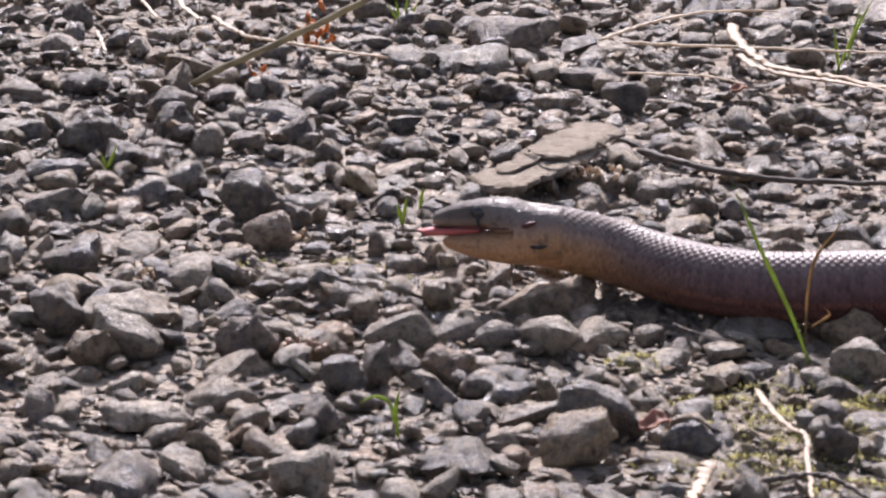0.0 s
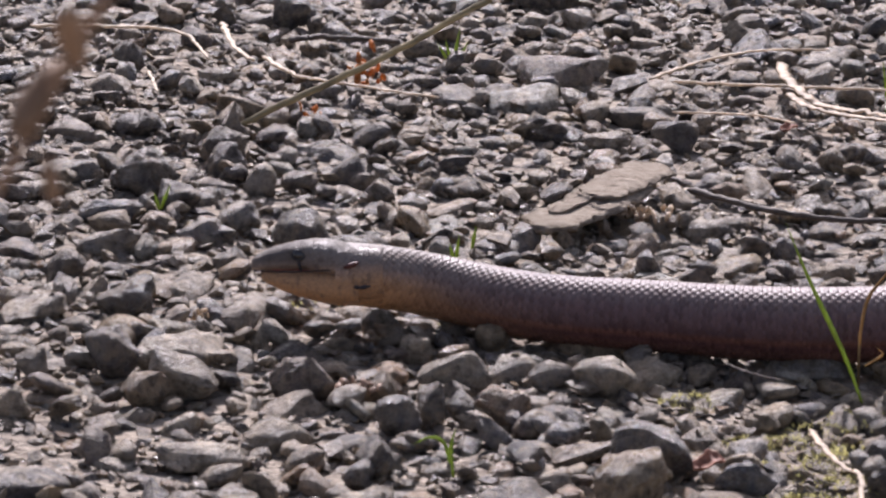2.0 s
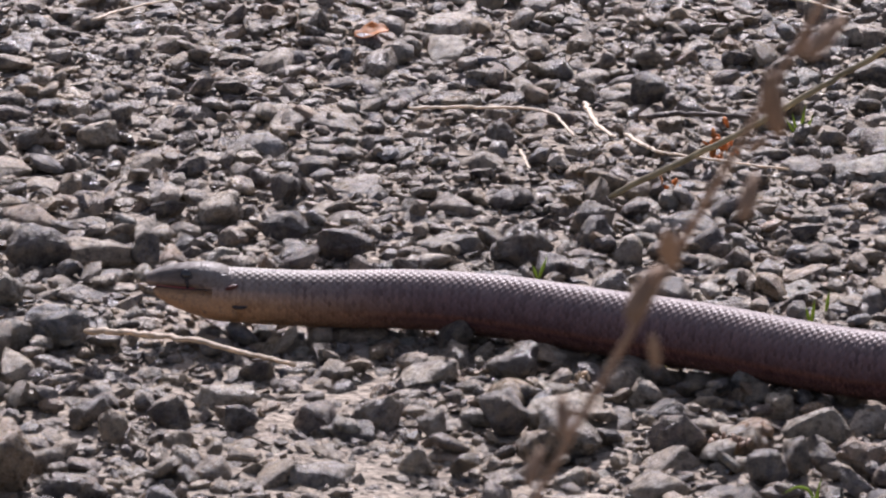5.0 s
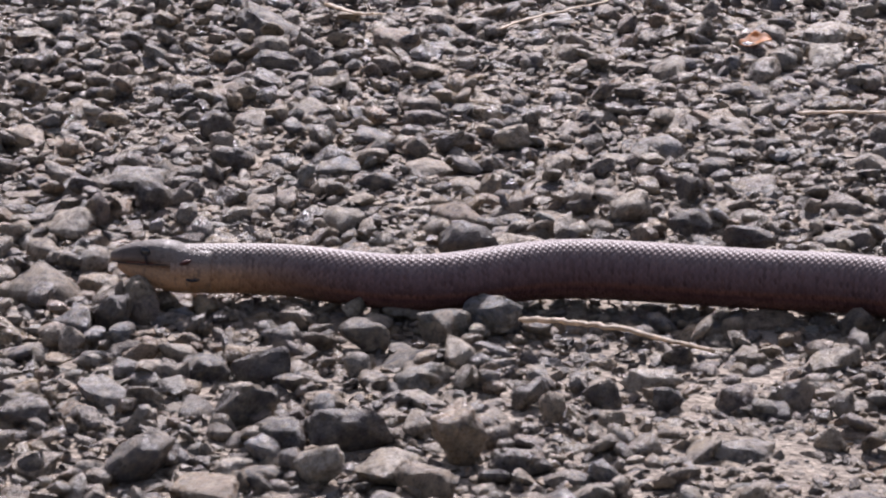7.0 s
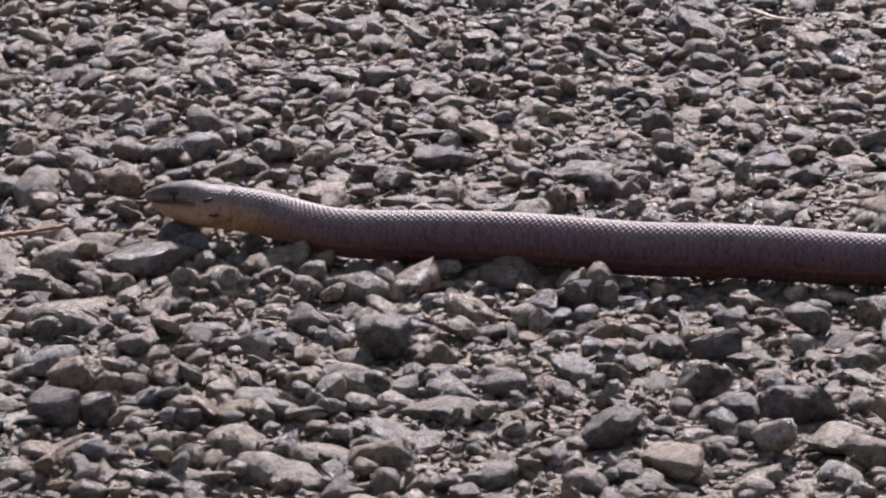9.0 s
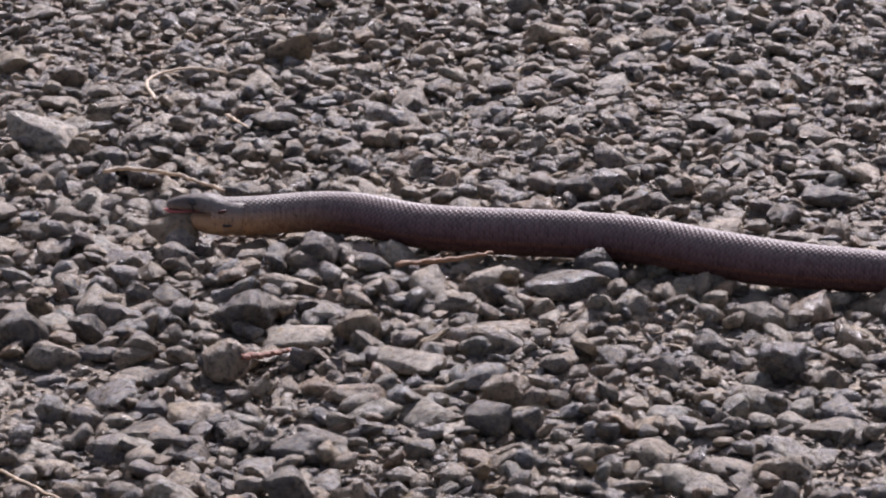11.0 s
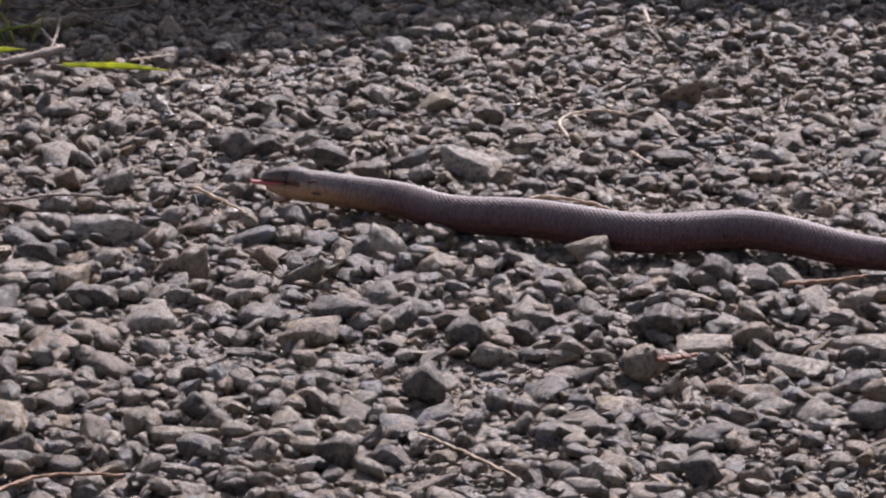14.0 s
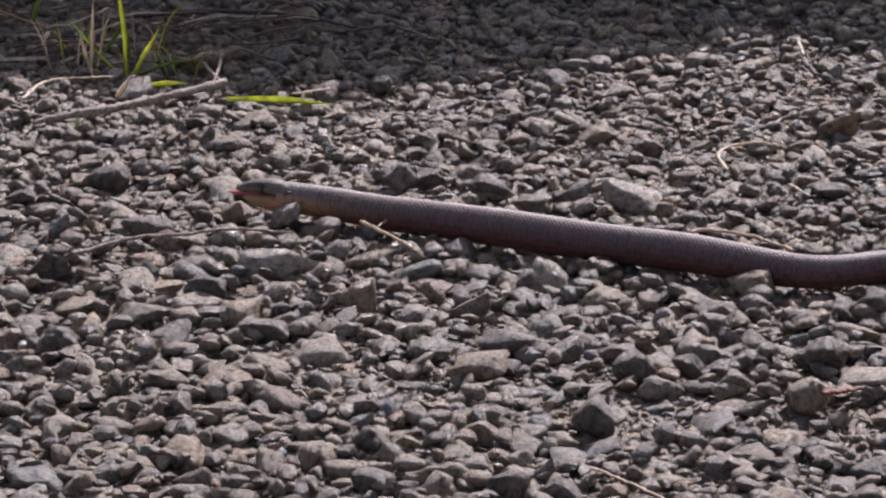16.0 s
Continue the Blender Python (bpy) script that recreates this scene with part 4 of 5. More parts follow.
# ---- straws, twigs, grass ----
def strand(name, label, category, points, width, material, flat=0.6, knob=0.12, taper=0.5, z=5.0, seed=1, group=""):
    """A straw, twig or leaf that lies on the gravel, along points in millimetres."""
    rng = random.Random(seed)
    first = points[0]
    if len(first) < 3:
        z *= 1.65 * coarseness(first[0] / 1000, first[1] / 1000)
        points = [(p[0], p[1] - 3) for p in points]
        first = points[0]
        for q in smooth_line([(p[0] / 1000, p[1] / 1000, 0) for p in points], 8 * len(points)):
            laid.put(q.x, q.y, width / 2000)
    line = [((p[0] - first[0]) / 1000, (p[1] - first[1]) / 1000, ((p[2] if len(p) > 2 else z + rng.uniform(-0.6, 0.8)) - (first[2] if len(first) > 2 else 0)) / 1000) for p in points]
    n = max(8, 9 * len(points))
    pts = smooth_line(line, n)
    for q in pts[1:-1]:
        q += Vector((rng.uniform(-1, 1), rng.uniform(-1, 1), rng.uniform(-0.6, 0.6))) * 0.0002 * width
    radii = [width / 2000 * (1 - taper * (i / (n - 1)) ** 1.4) * (1 - 0.45 * (i == 0)) for i in range(n)]
    bm = bmesh.new()
    stalk(bm, pts, radii, 8, flat, knob, rng)
    bmesh.ops.recalc_face_normals(bm, faces=bm.faces)
    ob = new(name, mesh_of(name, bm, material))
    ob.matrix_basis = pose(first[0] / 1000, first[1] / 1000, (first[2] if len(first) > 2 else 0) / 1000)
    return tagged(ob, label, category, group)


def blade(points, width, material, parent, label="", fold=0.35, origin=(0, 0, 0), name="blade"):
    """A grass blade: a folded strip of two halves with thickness, tapering to its tip."""
    pts = smooth_line([tuple((c - o) / 1000 for c, o in zip(p, origin)) for p in points], 12)
    bm = bmesh.new()
    rings = []
    for i, p in enumerate(pts):
        t = (pts[min(i + 1, 11)] - pts[max(i - 1, 0)]).normalized()
        side = t.cross(Vector((0.15, 1, 0.1))).normalized()
        out = side.cross(t)
        u = i / 11
        w = width / 2000 * (0.55 + 0.9 * u if u < 0.5 else 2 * (1 - u) + 0.03)
        rings.append([p - side * w, p - out * w * fold, p + side * w, p + out * (0.00012 - w * fold * 0.6)])
    loft(bm, rings)
    bmesh.ops.recalc_face_normals(bm, faces=bm.faces)
    return part(name, bm, material, parent, label)


def build_plants():
    # dry straws and twigs
    for k, (label, cat, pts, w, mat, flat) in enumerate((
            ("pale dry bent straw lying on gravel", "straw", [(-171, 405), (-146, 408), (-119, 407), (-105, 373)], 2.0, STRAW, 0.6),
            ("short pale dry straw on gravel", "straw", [(-106, 424), (-100, 398), (-90, 375)], 2.4, STRAW, 0.5),
            ("long thin pale dry straw on gravel", "straw", [(-87, 380), (-76, 361), (-64, 353), (-24, 340)], 2.0, STRAW, 0.6),
            ("short dark brown twig on gravel", "twig", [(-81, 406), (-69, 413), (-43, 415)], 2.4, TWIG, 0.9),
            ("short pale dry straw on gravel", "straw", [(-123, 354), (-117, 330)], 1.5, STRAW, 0.6),
            ("broad curved pale tan dry leaf on gravel", "leaf", [(89, 415), (94, 382), (104, 364), (120, 355), (142, 346), (155, 343)], 4.2, DRY, 0.28),
            ("curved pale tan dry leaf on gravel", "leaf", [(93, 374), (101, 358), (129, 347), (148, 337)], 3.4, DRY, 0.28),
            ("thin brownish dry straw on gravel", "straw", [(45, 381), (61, 408), (81, 428), (106, 438)], 1.5, STRAW, 0.7),
            ("long thin brownish dry straw on gravel", "straw", [(53, 381), (91, 383), (142, 386), (156, 388)], 1.5, STRAW, 0.7),
            ("long dark grey-brown twig on gravel", "twig", [(62, 254), (84, 238), (107, 231), (140, 236), (153, 234)], 2.4, TWIG, 0.85),
            ("thin pale dry straw on gravel", "straw", [(54, 343), (82, 343), (95, 336)], 1.2, STRAW, 0.7),
            ("pale yellowish dry bent straw on mossy gravel", "straw", [(101, 28), (105, 10), (111, -5), (114, -9), (115, -29), (116, -57)], 2.2, DRY, 0.4),
            ("short broad pale dry leaf on mossy gravel", "leaf", [(89, -36), (87, -50), (85, -65)], 4.0, DRY, 0.25),
            ("very thin brown stem beside the gravel stones", "stem", [(77, 82), (81, 77), (87, 73), (93, 70)], 0.7, TWIG, 0.9),
            ("curved brown rootlet on mossy gravel", "twig", [(103, -44), (115, -38), (122, -41), (130, -50)], 1.8, TWIG, 0.9),
            ("straight pale brown straw lying on gravel", "straw", [(-239, 117), (-220, 115), (-196, 109), (-166, 92)], 3.4, DRY, 0.6),
            ("pale dry straw on gravel", "straw", [(-313, 514), (-302, 535), (-273, 573)], 2.0, STRAW, 0.5),
            ("pale bent dry straw on gravel", "straw", [(-395, 546), (-378, 533), (-365, 533)], 2.6, STRAW, 0.5),
            ("pale dry straw on gravel", "straw", [(-52, 602), (-33, 593), (-13, 574)], 2.4, STRAW, 0.5),
            ("scaly orange-brown conifer twig on gravel", "twig", [(-646, 116), (-627, 131), (-609, 148)], 3.0, SCALY, 0.8),
            ("bent brownish twig lying on gravel", "twig", [(-827, 219), (-815, 227), (-789, 222), (-761, 208)], 3.2, DRY, 0.7),
            ("pale curled dry stem on gravel", "stem", [(-848, 350), (-862, 375), (-865, 398), (-850, 411), (-831, 411)], 2.2, STRAW, 0.7),
            ("short pale dry straw on gravel", "straw", [(-805, 335), (-785, 313)], 2.4, DRY, 0.6),
            ("thin pale yellowish straw on gravel", "straw", [(-743, -172), (-712, -189), (-677, -214)], 2.2, DRY, 0.5),
            ("reddish brown bark chip between stones", "chip", [(-669, -27), (-660, -20), (-653, -13)], 5.2, RED, 0.5),
            ("thin pale crooked twig on gravel", "twig", [(-1141, 73), (-1122, 111), (-1099, 122), (-1088, 136), (-1073, 145), (-1040, 147)], 2.6, PALE_WOOD, 0.85),
            ("brownish dry twig on gravel", "twig", [(-1012, 180), (-996, 168), (-963, 140)], 2.6, DRY, 0.8),
            ("short brownish dry twig on gravel", "twig", [(-999, 192), (-999, 173)], 1.6, DRY, 0.8),
            ("reddish brown rough dry straw on gravel", "straw", [(-906, -321), (-903, -314), (-889, -286), (-854, -274)], 3.2, SCALY, 0.6),
            ("curved pale dry straw beside a grass tuft", "straw", [(-1319, 365), (-1323, 399), (-1317, 414), (-1284, 429)], 3.0, STRAW, 0.5),
            ("pale dry straw in leaf litter", "straw", [(-1384, 437), (-1375, 443), (-1344, 454)], 2.2, STRAW, 0.5),
            ("short pale dry straw on gravel", "straw", [(-1162, 427), (-1143, 447)], 2.6, STRAW, 0.5),
            ("short pale dry straw on gravel", "straw", [(-1121, 382), (-1117, 393), (-1107, 397)], 2.2, DRY, 0.5),
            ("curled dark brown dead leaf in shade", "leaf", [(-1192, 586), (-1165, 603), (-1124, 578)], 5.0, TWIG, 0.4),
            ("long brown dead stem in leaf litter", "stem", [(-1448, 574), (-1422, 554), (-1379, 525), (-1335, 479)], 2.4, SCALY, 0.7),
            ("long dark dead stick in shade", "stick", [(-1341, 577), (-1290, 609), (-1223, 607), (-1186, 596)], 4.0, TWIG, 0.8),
            ("short pale twig on gravel", "twig", [(-901, 651), (-887, 618)], 2.6, STRAW, 0.7),
            ("short dark twig on gravel", "twig", [(-883, 605), (-864, 575)], 3.6, TWIG, 0.8))):
        strand(cat if cat not in ("stem", "chip") else {"stem": "straw", "chip": "bark_chip"}[cat], label, cat, pts, w, mat, flat, 0.3 if mat in (TWIG, PALE_WOOD, SCALY) else 0.14, 0.4, 4.5 if mat is not TWIG else 4.0, k + 3)
    # the stick with side twigs
    stick = thing("stick", "grey-brown weathered rough stick with broken side twigs on gravel", "stick", (-1.293, 0.325, 0))
    rng = random.Random(12)
    for name, pts, w in (("shaft", [(-1293, 325, 3), (-1284, 338, 4), (-1256, 361, 6), (-1237, 395, 6), (-1212, 436, 7)], 6.4),
                         ("side_twig", [(-1213, 434, 7), (-1227, 451, 7), (-1243, 469, 9)], 2.4), ("side_twig", [(-1218, 428, 7), (-1226, 456, 10), (-1230, 470, 16)], 2.0)):
        line = smooth_line([((x + 1293) / 1000, (y - 325) / 1000, (z + 1) / 1000) for x, y, z in pts], 16)
        for q in line:
            laid.put(q.x - 1.293, q.y + 0.325, w / 2000)
        bm = bmesh.new()
        line = [p + Vector((rng.uniform(-1, 1), rng.uniform(-1, 1), rng.uniform(-1, 1))) * 0.0004 for p in smooth_line(line, 44)]
        stalk(bm, line, [w / 2000 * (0.4 + 0.5 * min(1, i / 18) + 0.3 * (i % 11 == 7) + rng.uniform(-0.1, 0.1)) for i in range(44)], 14, 0.85, 0.16, rng)
        bmesh.ops.recalc_face_normals(bm, faces=bm.faces)
        part(name, bm, PALE_WOOD, stick)
    # the long leaning stalk with a withered flower
    strand("grass_stalk", "long leaning olive dry grass stalk rooted in gravel", "stalk", [(-88, 313, 1), (-42, 312, 27), (-5, 311, 51), (19, 310, 67), (67, 309, 98), (110, 306, 122)], 2.3, STALK, 1.0, 0.05, 0.35, 0, 40)
    # withered flower heads and seed husks
    for k, (x, y, z, r, n, label) in enumerate(((-52, 362, 9, 7, 26, "withered orange-brown flower head standing in gravel"), (-66, 326, 3, 5, 12, "withered yellow-brown petals on gravel"),
                                                (47, 233, 3, 8, 30, "beige dry seed husks beside a bark piece"), (-76, 101, 2.5, 4.5, 12, "beige dry seed husks among stones"),
                                                (-35, 152, 3, 4, 10, "beige dry seed husks among stones"), (-25, 49, 2.5, 6, 16, "pinkish dry husks among stones"))):
        rng = random.Random(60 + k)
        cluster = thing("dry_flower" if k < 2 else "seed_husk", label, "dry flower" if k < 2 else "husk", (x / 1000, y / 1000, z / 1000))
        for i in range(n):
            c = Vector((rng.gauss(0, r * 0.45), rng.gauss(0, r * 0.4), rng.gauss(0, z * 0.4) if k == 0 else rng.uniform(-1.5, 2))) / 1000
            bm = bmesh.new()
            bmesh.ops.create_icosphere(bm, subdivisions=1, radius=r / 6000 * rng.uniform(0.7, 1.4))
            turn = Euler((rng.uniform(0, 3), rng.uniform(0, 3), rng.uniform(0, 3))).to_matrix()
            for v in bm.verts:
                v.co = c + turn @ Vector((v.co.x * 1.7, v.co.y, v.co.z * 0.4))
            part("petal" if k < 2 else "husk", bm, ORANGE if k < 2 else PINK if k == 5 else DRY, cluster)
    # green blades in front of the animal
    tuft = thing("grass_tuft", "single green grass blade with a withered brown one in mossy gravel", "grass", (0.116, 0.074, 0))
    o = (116, 74, 0)
    blade([(116, 74, -1), (110, 74, 13), (99, 74, 34), (91, 74, 51)], 1.5, GREEN, tuft, "fresh green blade", 0.35, o)
    blade([(115, 88, -1), (114.5, 89, 13), (116, 90, 25), (121, 90, 33), (123, 90, 39)], 1.1, WITHER, tuft, "withered brown blade", 0.5, o)
    blade([(116, 80, 8), (119, 80, 10), (121, 80, 12), (119, 80, 14)], 1.0, WITHER, tuft, "withered brown curl", 0.5, o)
    for label, o, blades in (("tiny green sprout between stones", (6, -10, 0), ([(6, -10, -1), (5, -10, 7), (6, -10, 13)], [(5, -6, -1), (3, -4, 6), (-1, -3, 7.5), (-6, -3, 5)])),
                             ("tiny green sprout between stones", (-3, 196, 0), ([(-3, 196, -1), (-2, 196, 7)],)),
                             ("tiny pale green sprout between stones", (-7, 180, 0), ([(-7, 180, -1), (-6, 180, 9)], [(-7, 180, -1), (-9, 180, 6)])),
                             ("tiny green sprout between stones", (-102, 217, 0), ([(-102, 217, -1), (-99, 217, 8)], [(-102, 217, -1), (-104, 217, 5)])),
                             ("small green grass tuft in gravel", (-24, 408, 0), ([(-24, 408, -1), (-27, 408, 10)], [(-24, 408, -1), (-22, 408, 14)], [(-23, 410, -1), (-19, 410, 9)], [(-24, 409, -1), (-30, 409, 8)])),
                             ("small green grass tuft in gravel", (126, 386, 0), ([(126, 386, -1), (131, 386, 13), (137, 386, 27)], [(130, 405, -1), (133, 405, 18)], [(127, 388, -1), (124, 388, 16)])),
                             ("tiny green sprout between stones", (-1266, 326, 0), ([(-1266, 326, -1), (-1256, 326, 13)], [(-1266, 326, -1), (-1262, 326, 14)]))):
        tuft = thing("grass_sprout", label, "grass", tuple(c / 1000 for c in o), "green sprouts in the gravel")
        for b in blades:
            blade(b, 1.3, GREEN, tuft, "", 0.35, o)
    # the tuft at the edge of the shade
    o = (-1290, 450, 0)
    tuft = thing("grass_tuft", "yellow-green grass tuft with pale dead stems at the gravel edge", "grass", tuple(c / 1000 for c in o))
    for pts, w, mat in (([(-1287, 448, -1), (-1288, 448, 31), (-1290, 448, 53), (-1291, 448, 78)], 3.8, LIME), ([(-1286, 451, -1), (-1275, 451, 18), (-1264, 451, 36)], 3.6, LIME),
                        ([(-1294, 457, -1), (-1315, 457, 17), (-1331, 457, 35)], 2.8, LIME), ([(-1312, 447, -1), (-1310, 447, 29), (-1308, 447, 57)], 3.0, STRAW), ([(-1306, 440, -1), (-1312, 440, 18), (-1316, 440, 34)], 3.0, STRAW),
                        ([(-1344, 503, -1), (-1339, 503, 17), (-1331, 503, 35)], 3.4, GREEN), ([(-1406, 552, -1), (-1402, 552, 13), (-1396, 552, 28)], 4.0, GREEN), ([(-1266, 466, -1), (-1271, 466, 9), (-1278, 466, 20)], 2.4, GREEN),
                        ([(-1330, 500, -1), (-1318, 500, 16), (-1310, 500, 34)], 3.2, GREEN), ([(-1300, 470, -1), (-1296, 470, 20), (-1300, 470, 42)], 2.6, GREEN), ([(-1250, 470, -1), (-1246, 470, 8), (-1238, 470, 22)], 2.0, GREEN),
                        ([(-1273, 402, 2), (-1268, 402, 8), (-1263, 403, 16)], 4.5, STRAW), ([(-1267, 418, 4), (-1252, 428, 6), (-1238, 437, 5)], 4.0, LIME), ([(-1290, 460, -1), (-1262, 463, 10), (-1240, 463, 14)], 2.4, GREEN)):
        blade(pts, w, mat, tuft, "", 0.3, o)
    rng = random.Random(31)
    for k in range(26):
        x, y = rng.uniform(-1345, -1255), rng.uniform(445, 500)
        lean, tall = rng.uniform(-24, 24), rng.uniform(12, 46)
        blade([(x, y, -1), (x + lean * 0.4, y, tall * 0.6), (x + lean, y + rng.uniform(-6, 6), tall)], rng.uniform(0.9, 1.9), (STRAW, WITHER, GREEN, LIME, STRAW)[k % 5], tuft, "", 0.3, o)
    fallen = thing("fallen_grass", "fallen yellow-green grass blade lying on gravel", "grass", (-1.196, 0.404, 0))
    blade([(-1198, 404, 7), (-1162, 410, 8), (-1127, 413, 7)], 4.6, LIME, fallen, "", 0.2, (-1196, 404, 0), "blade")
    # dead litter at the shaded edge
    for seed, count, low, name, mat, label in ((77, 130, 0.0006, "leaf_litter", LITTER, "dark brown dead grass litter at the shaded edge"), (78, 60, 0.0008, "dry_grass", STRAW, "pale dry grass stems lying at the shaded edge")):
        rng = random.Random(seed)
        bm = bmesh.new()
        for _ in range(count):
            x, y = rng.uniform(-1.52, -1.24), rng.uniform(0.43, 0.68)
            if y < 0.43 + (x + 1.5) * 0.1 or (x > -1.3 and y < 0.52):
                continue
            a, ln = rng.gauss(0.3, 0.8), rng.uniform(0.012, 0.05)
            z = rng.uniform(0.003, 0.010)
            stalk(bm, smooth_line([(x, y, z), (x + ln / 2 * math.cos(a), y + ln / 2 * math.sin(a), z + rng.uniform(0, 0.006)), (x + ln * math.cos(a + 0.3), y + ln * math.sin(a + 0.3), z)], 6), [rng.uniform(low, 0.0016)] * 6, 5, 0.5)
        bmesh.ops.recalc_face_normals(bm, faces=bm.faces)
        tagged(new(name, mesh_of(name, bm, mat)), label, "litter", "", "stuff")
    # coloured leaf bits
    for x, y, w, d, mat, label in ((74, 1, 9, 7, RED, "reddish brown dry leaf scrap between stones"), (93, 342, 6, 5, RED, "reddish brown dry leaf scrap on gravel"),
                                   (-202, 525, 14, 12, ORANGE, "rounded orange-brown leaf lying on gravel"), (-1165, 30, 4, 3, RED, "tiny red berry between stones")):
        rng = random.Random(int(x + y))
        bm = bmesh.new()
        rings = []
        for i in range(14):
            u = -1 + 2 * i / 13
            wide = math.sqrt(max(0.03, 1 - u * u)) * (1 + 0.35 * noise.noise((u * 3, x, y)))
            ring = []
            for k in range(16):
                a = 2 * math.pi * k / 16
                cs, sn = math.cos(a), math.sin(a)
                lift = 0.28 * cs * cs * wide + 0.16 * noise.noise((u * 2.5 + x, cs * 2, y)) + 0.12 * math.sin(3 * u)
                ring.append((u * w / 2000, cs * wide * d / 2000, lift * d / 1000 * (0.5 if mat == ORANGE else 1) + sn * 0.00035))
            rings.append(ring)
        loft(bm, rings)
        bmesh.ops.recalc_face_normals(bm, faces=bm.faces)
        ob = new("leaf_scrap" if w > 5 else "berry", mesh_of("leaf_scrap", bm, mat))
        ob.matrix_basis = pose(x / 1000, y / 1000, 0.0035, 8, -6, 20)
        tagged(ob, label, "leaf" if w > 5 else "berry")
    # the bark piece: a slab with a second layer that has split off
    bark = thing("bark_piece", "flat weathered tan bark piece split in layers on gravel", "bark", (0.017, 0.207, 0))
    for name, start, end, w0, thick, raise_by, seed in (("slab", (0, -3), (28, 52), 9.5, 2.8, 4.6, 1), ("flake", (15, 27), (34, 63), 8.5, 1.9, 7.4, 2), ("splinter", (3, 8), (20, 42), 3.2, 1.2, 6.8, 3)):
        bm = bmesh.new()
        n, rings = 50, []
        s0, s1 = Vector((*start, 0)) / 1000, Vector((*end, 0)) / 1000
        along = (s1 - s0).normalized()
        across = Vector((along.y, -along.x, 0))
        for i in range(n):
            u = i / (n - 1)
            c = s0.lerp(s1, u) + Vector((0, 0, (raise_by + 1.2 * u + 0.9 * noise.noise((u * 3, seed, 0))) / 1000))
            ragged = 1 + 0.25 * noise.noise((u * 6, seed * 3.1, 0)) + 0.18 * noise.noise((u * 28, seed * 5.7, 0))
            ends = min(1, u * 7 + 0.25 * (1 + noise.noise((seed, u * 40, 2)))) * min(1, (1 - u) * 8 + 0.25)
            wide = w0 / 1000 * ragged * ends
            ring = []
            for k in range(36):
                a = 2 * math.pi * k / 36
                cs, sn = math.cos(a), math.sin(a)
                ridge = 0.55 * noise.noise((u * 2.2, cs * 7 * w0 / 9, seed)) + 0.4 * noise.noise((u * 6, cs * 17, seed + 4))
                ring.append(c + across * cs * wide * (1 + 0.12 * noise.noise((u * 20, sn * 2, seed))) + Vector((0, 0, (thick / 2 * math.copysign(abs(sn) ** 0.4, sn) + ridge) / 1000)))
            rings.append(ring)
        loft(bm, rings)
        bmesh.ops.recalc_face_normals(bm, faces=bm.faces)
        part(name, bm, BARK, bark)
    # moss between the stones
    bm = bmesh.new()
    rng = random.Random(3)
    for x, y, r, n in ((68, 66, 8, 170), (123, 31, 14, 420), (111, 22, 10, 220), (102, -14, 12, 260), (95, 35, 7, 120), (135, 43, 8, 140), (-44, 130, 8, 40), (84, 33, 6, 80), (129, -27, 10, 190), (2, 123, 9, 40), (-78, 96, 6, 50), (115, 0, 14, 240), (-20, 135, 10, 60), (20, 50, 8, 40), (90, 12, 9, 120), (118, 60, 10, 150), (142, 8, 12, 200), (78, -20, 9, 90), (60, 20, 7, 60), (104, 48, 8, 110)):
        for _ in range(n):
            a, q = rng.uniform(0, 6.283), math.sqrt(rng.random())
            px, py = x + r * 1.3 * q * math.cos(a), y + r * q * math.sin(a)
            base = Vector((px / 1000, py / 1000, -0.0022 + 0.0035 * (1 - q)))
            tip = base + Vector((rng.gauss(0, 0.0009), rng.gauss(0, 0.0009), rng.uniform(0.0005, 0.0013)))
            w = Vector((math.cos(a), math.sin(a), 0)) * 0.0003
            v = Vector((-math.sin(a), math.cos(a), 0)) * 0.0003
            quad = [bm.verts.new(base - w), bm.verts.new(base + v), bm.verts.new(base + w), bm.verts.new(tip)]
            bm.faces.new((quad[0], quad[1], quad[3]))
            bm.faces.new((quad[1], quad[2], quad[3]))
            bm.faces.new((quad[2], quad[0], quad[3]))
    tagged(new("moss", mesh_of("moss", bm, MOSS)), "yellow-green moss between gravel stones", "moss", "", "stuff")
    # a tall dry weed close to the camera
    weed = thing("dry_weed", "tall thin dry brown weed stalk with withered florets", "weed", (-0.165, -0.95, 0))
    bm = bmesh.new()
    line = smooth_line([(0, 0, -0.004), (0.053, 0.0, 0.10), (0.107, 0.002, 0.20), (0.161, 0.0, 0.30), (0.205, 0.0, 0.385), (0.245, 0.0, 0.46)], 40)
    stalk(bm, line, [0.0005 - 0.000004 * i for i in range(40)], 8, 1.0, 0.1, random.Random(2))
    part("stem", bm, WEED, weed)
    rng = random.Random(9)
    for i in range(30):
        z = 0.312 + 0.0050 * i + rng.uniform(-0.003, 0.003)
        c = Vector((z * 0.536 + rng.uniform(-0.0028, 0.0028), rng.uniform(-0.002, 0.002), z))
        bm = bmesh.new()
        bmesh.ops.create_icosphere(bm, subdivisions=2, radius=0.00125 * rng.uniform(0.4, 1.3))
        turn = Euler((rng.uniform(-0.7, 0.7), rng.uniform(-0.2, 1.2), 0)).to_matrix()
        for v in bm.verts:
            v.co = c + turn @ Vector((v.co.x * 0.7, v.co.y * 0.6, v.co.z * 2.1)) * (1 + 0.35 * noise.noise(v.co * 900))
        part("floret", bm, WEED, weed)
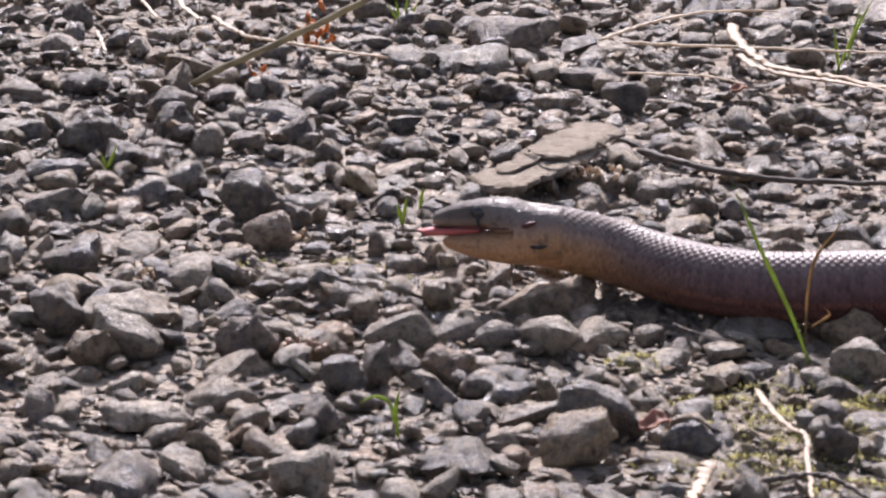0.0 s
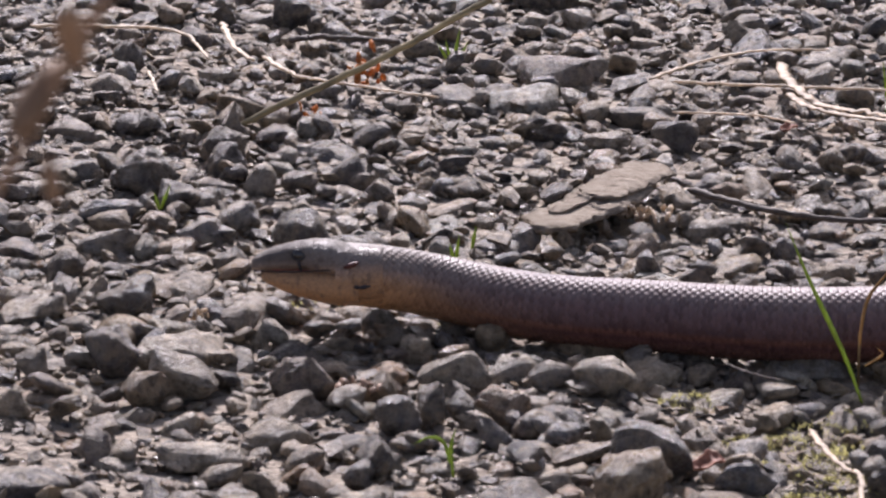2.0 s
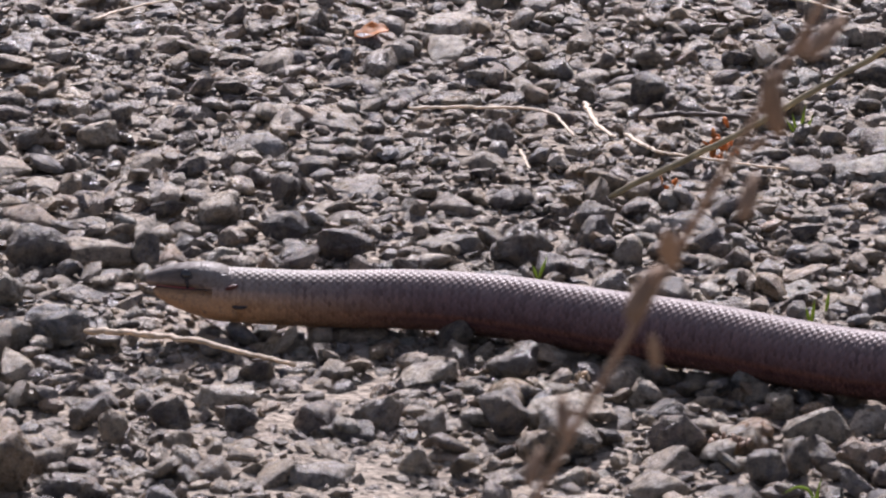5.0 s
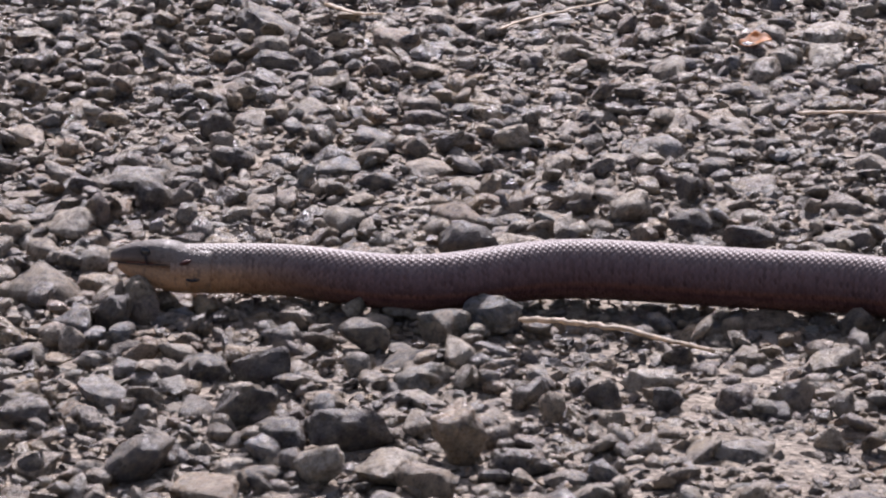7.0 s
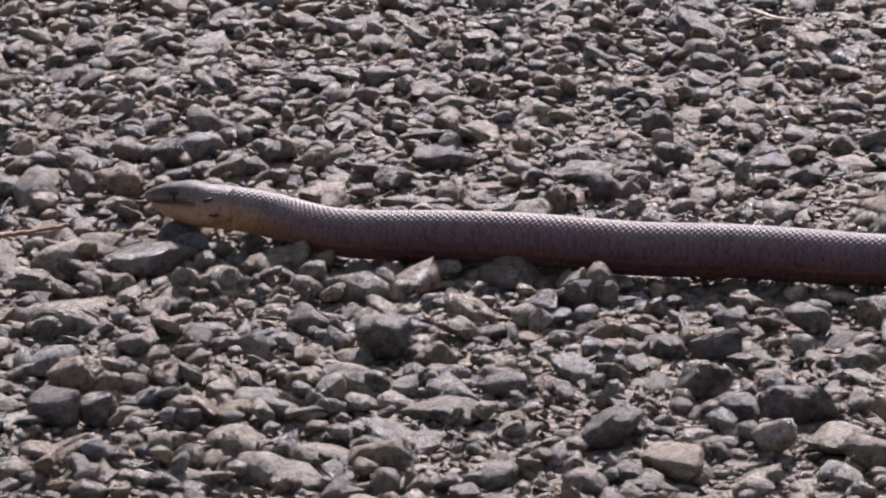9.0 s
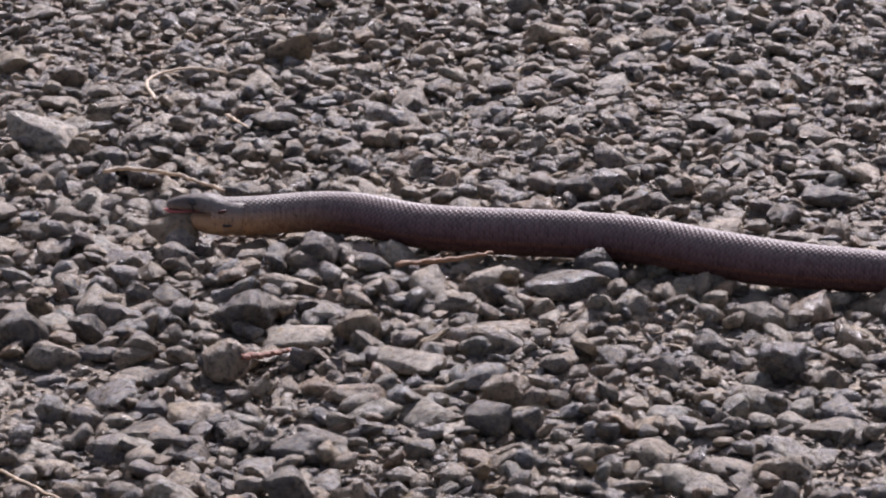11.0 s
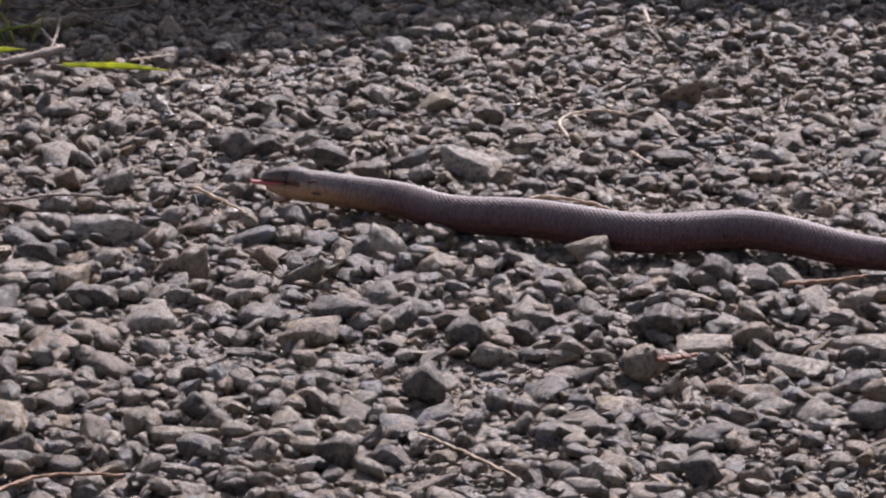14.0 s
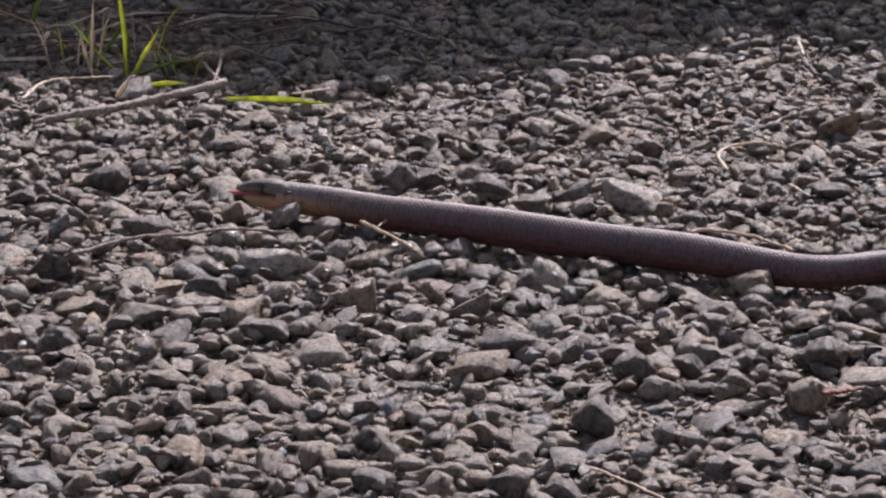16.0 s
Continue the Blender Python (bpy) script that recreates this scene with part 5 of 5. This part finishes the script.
    # the bushes whose shade falls on the far gravel
    for name_at, (x0, x1, y0, y1, near, count) in enumerate(((-2.5, -1.04, 0.98, 1.45, 0.435, 9000), (-1.10, 0.4, 1.22, 1.60, 0.70, 4600))):
        rng = random.Random(90 + name_at)
        bush = thing("shrub", "dense leafy green shrub casting shade on the gravel", "shrub", ((x0 + x1) / 2, (y0 + y1) / 2, 0))
        cx, cy = (x0 + x1) / 2, (y0 + y1) / 2
        for k in range(7):
            bx = x0 + (x1 - x0) * (k + 0.5) / 7
            bm = bmesh.new()
            stalk(bm, smooth_line([(bx - cx, 0, -0.01), (bx - cx + rng.uniform(-0.05, 0.05), 0.02, 0.2), (bx - cx + rng.uniform(-0.1, 0.1), 0.0, 0.42)], 10), [0.008 - 0.0006 * i for i in range(10)], 7)
            part("branch", bm, TWIG, bush)
        bm = bmesh.new()
        for _ in range(count):
            x, y = rng.uniform(x0, x1), rng.uniform(y0, y1)
            back = y1 - 0.2 * (0.5 + noise.noise((x * 2.6, 7.5, name_at)) + 0.5 * noise.noise((x * 8, 3.5, name_at)))
            front = y0 + 0.1 * (0.5 + noise.noise((x * 3.4, 1.5, name_at)))
            if y > back or y < front:
                continue
            edge = near + 0.035 * noise.noise((x * 5, 0.5, name_at)) + 0.02 * noise.noise((x * 15, 2.5, name_at)) + (1.1 * max(0, x + 1.22) if name_at == 0 else 0)
            top = (y - edge) / 1.28
            z = 0.03 + (max(0.05, top) - 0.03) * rng.random() ** 0.35
            if z > top:
                continue
            c, a = Vector((x - cx, y - cy, z)), rng.uniform(0, 6.283)
            d = Vector((math.cos(a), math.sin(a), rng.uniform(-0.5, 0.5))).normalized() * 0.026
            s = d.cross(Vector((rng.uniform(-0.5, 0.5), rng.uniform(-0.5, 0.5), 1))).normalized() * 0.013
            v = [bm.verts.new(c - d), bm.verts.new(c + s), bm.verts.new(c + d), bm.verts.new(c - s), bm.verts.new(c - d.cross(s).normalized() * 0.004)]
            for i in range(4):
                bm.faces.new((v[i], v[(i + 1) % 4], v[4]))
        foliage = part("foliage", bm, LEAF, bush)


build_stones()
build_plants()
build_gravel()
motions()
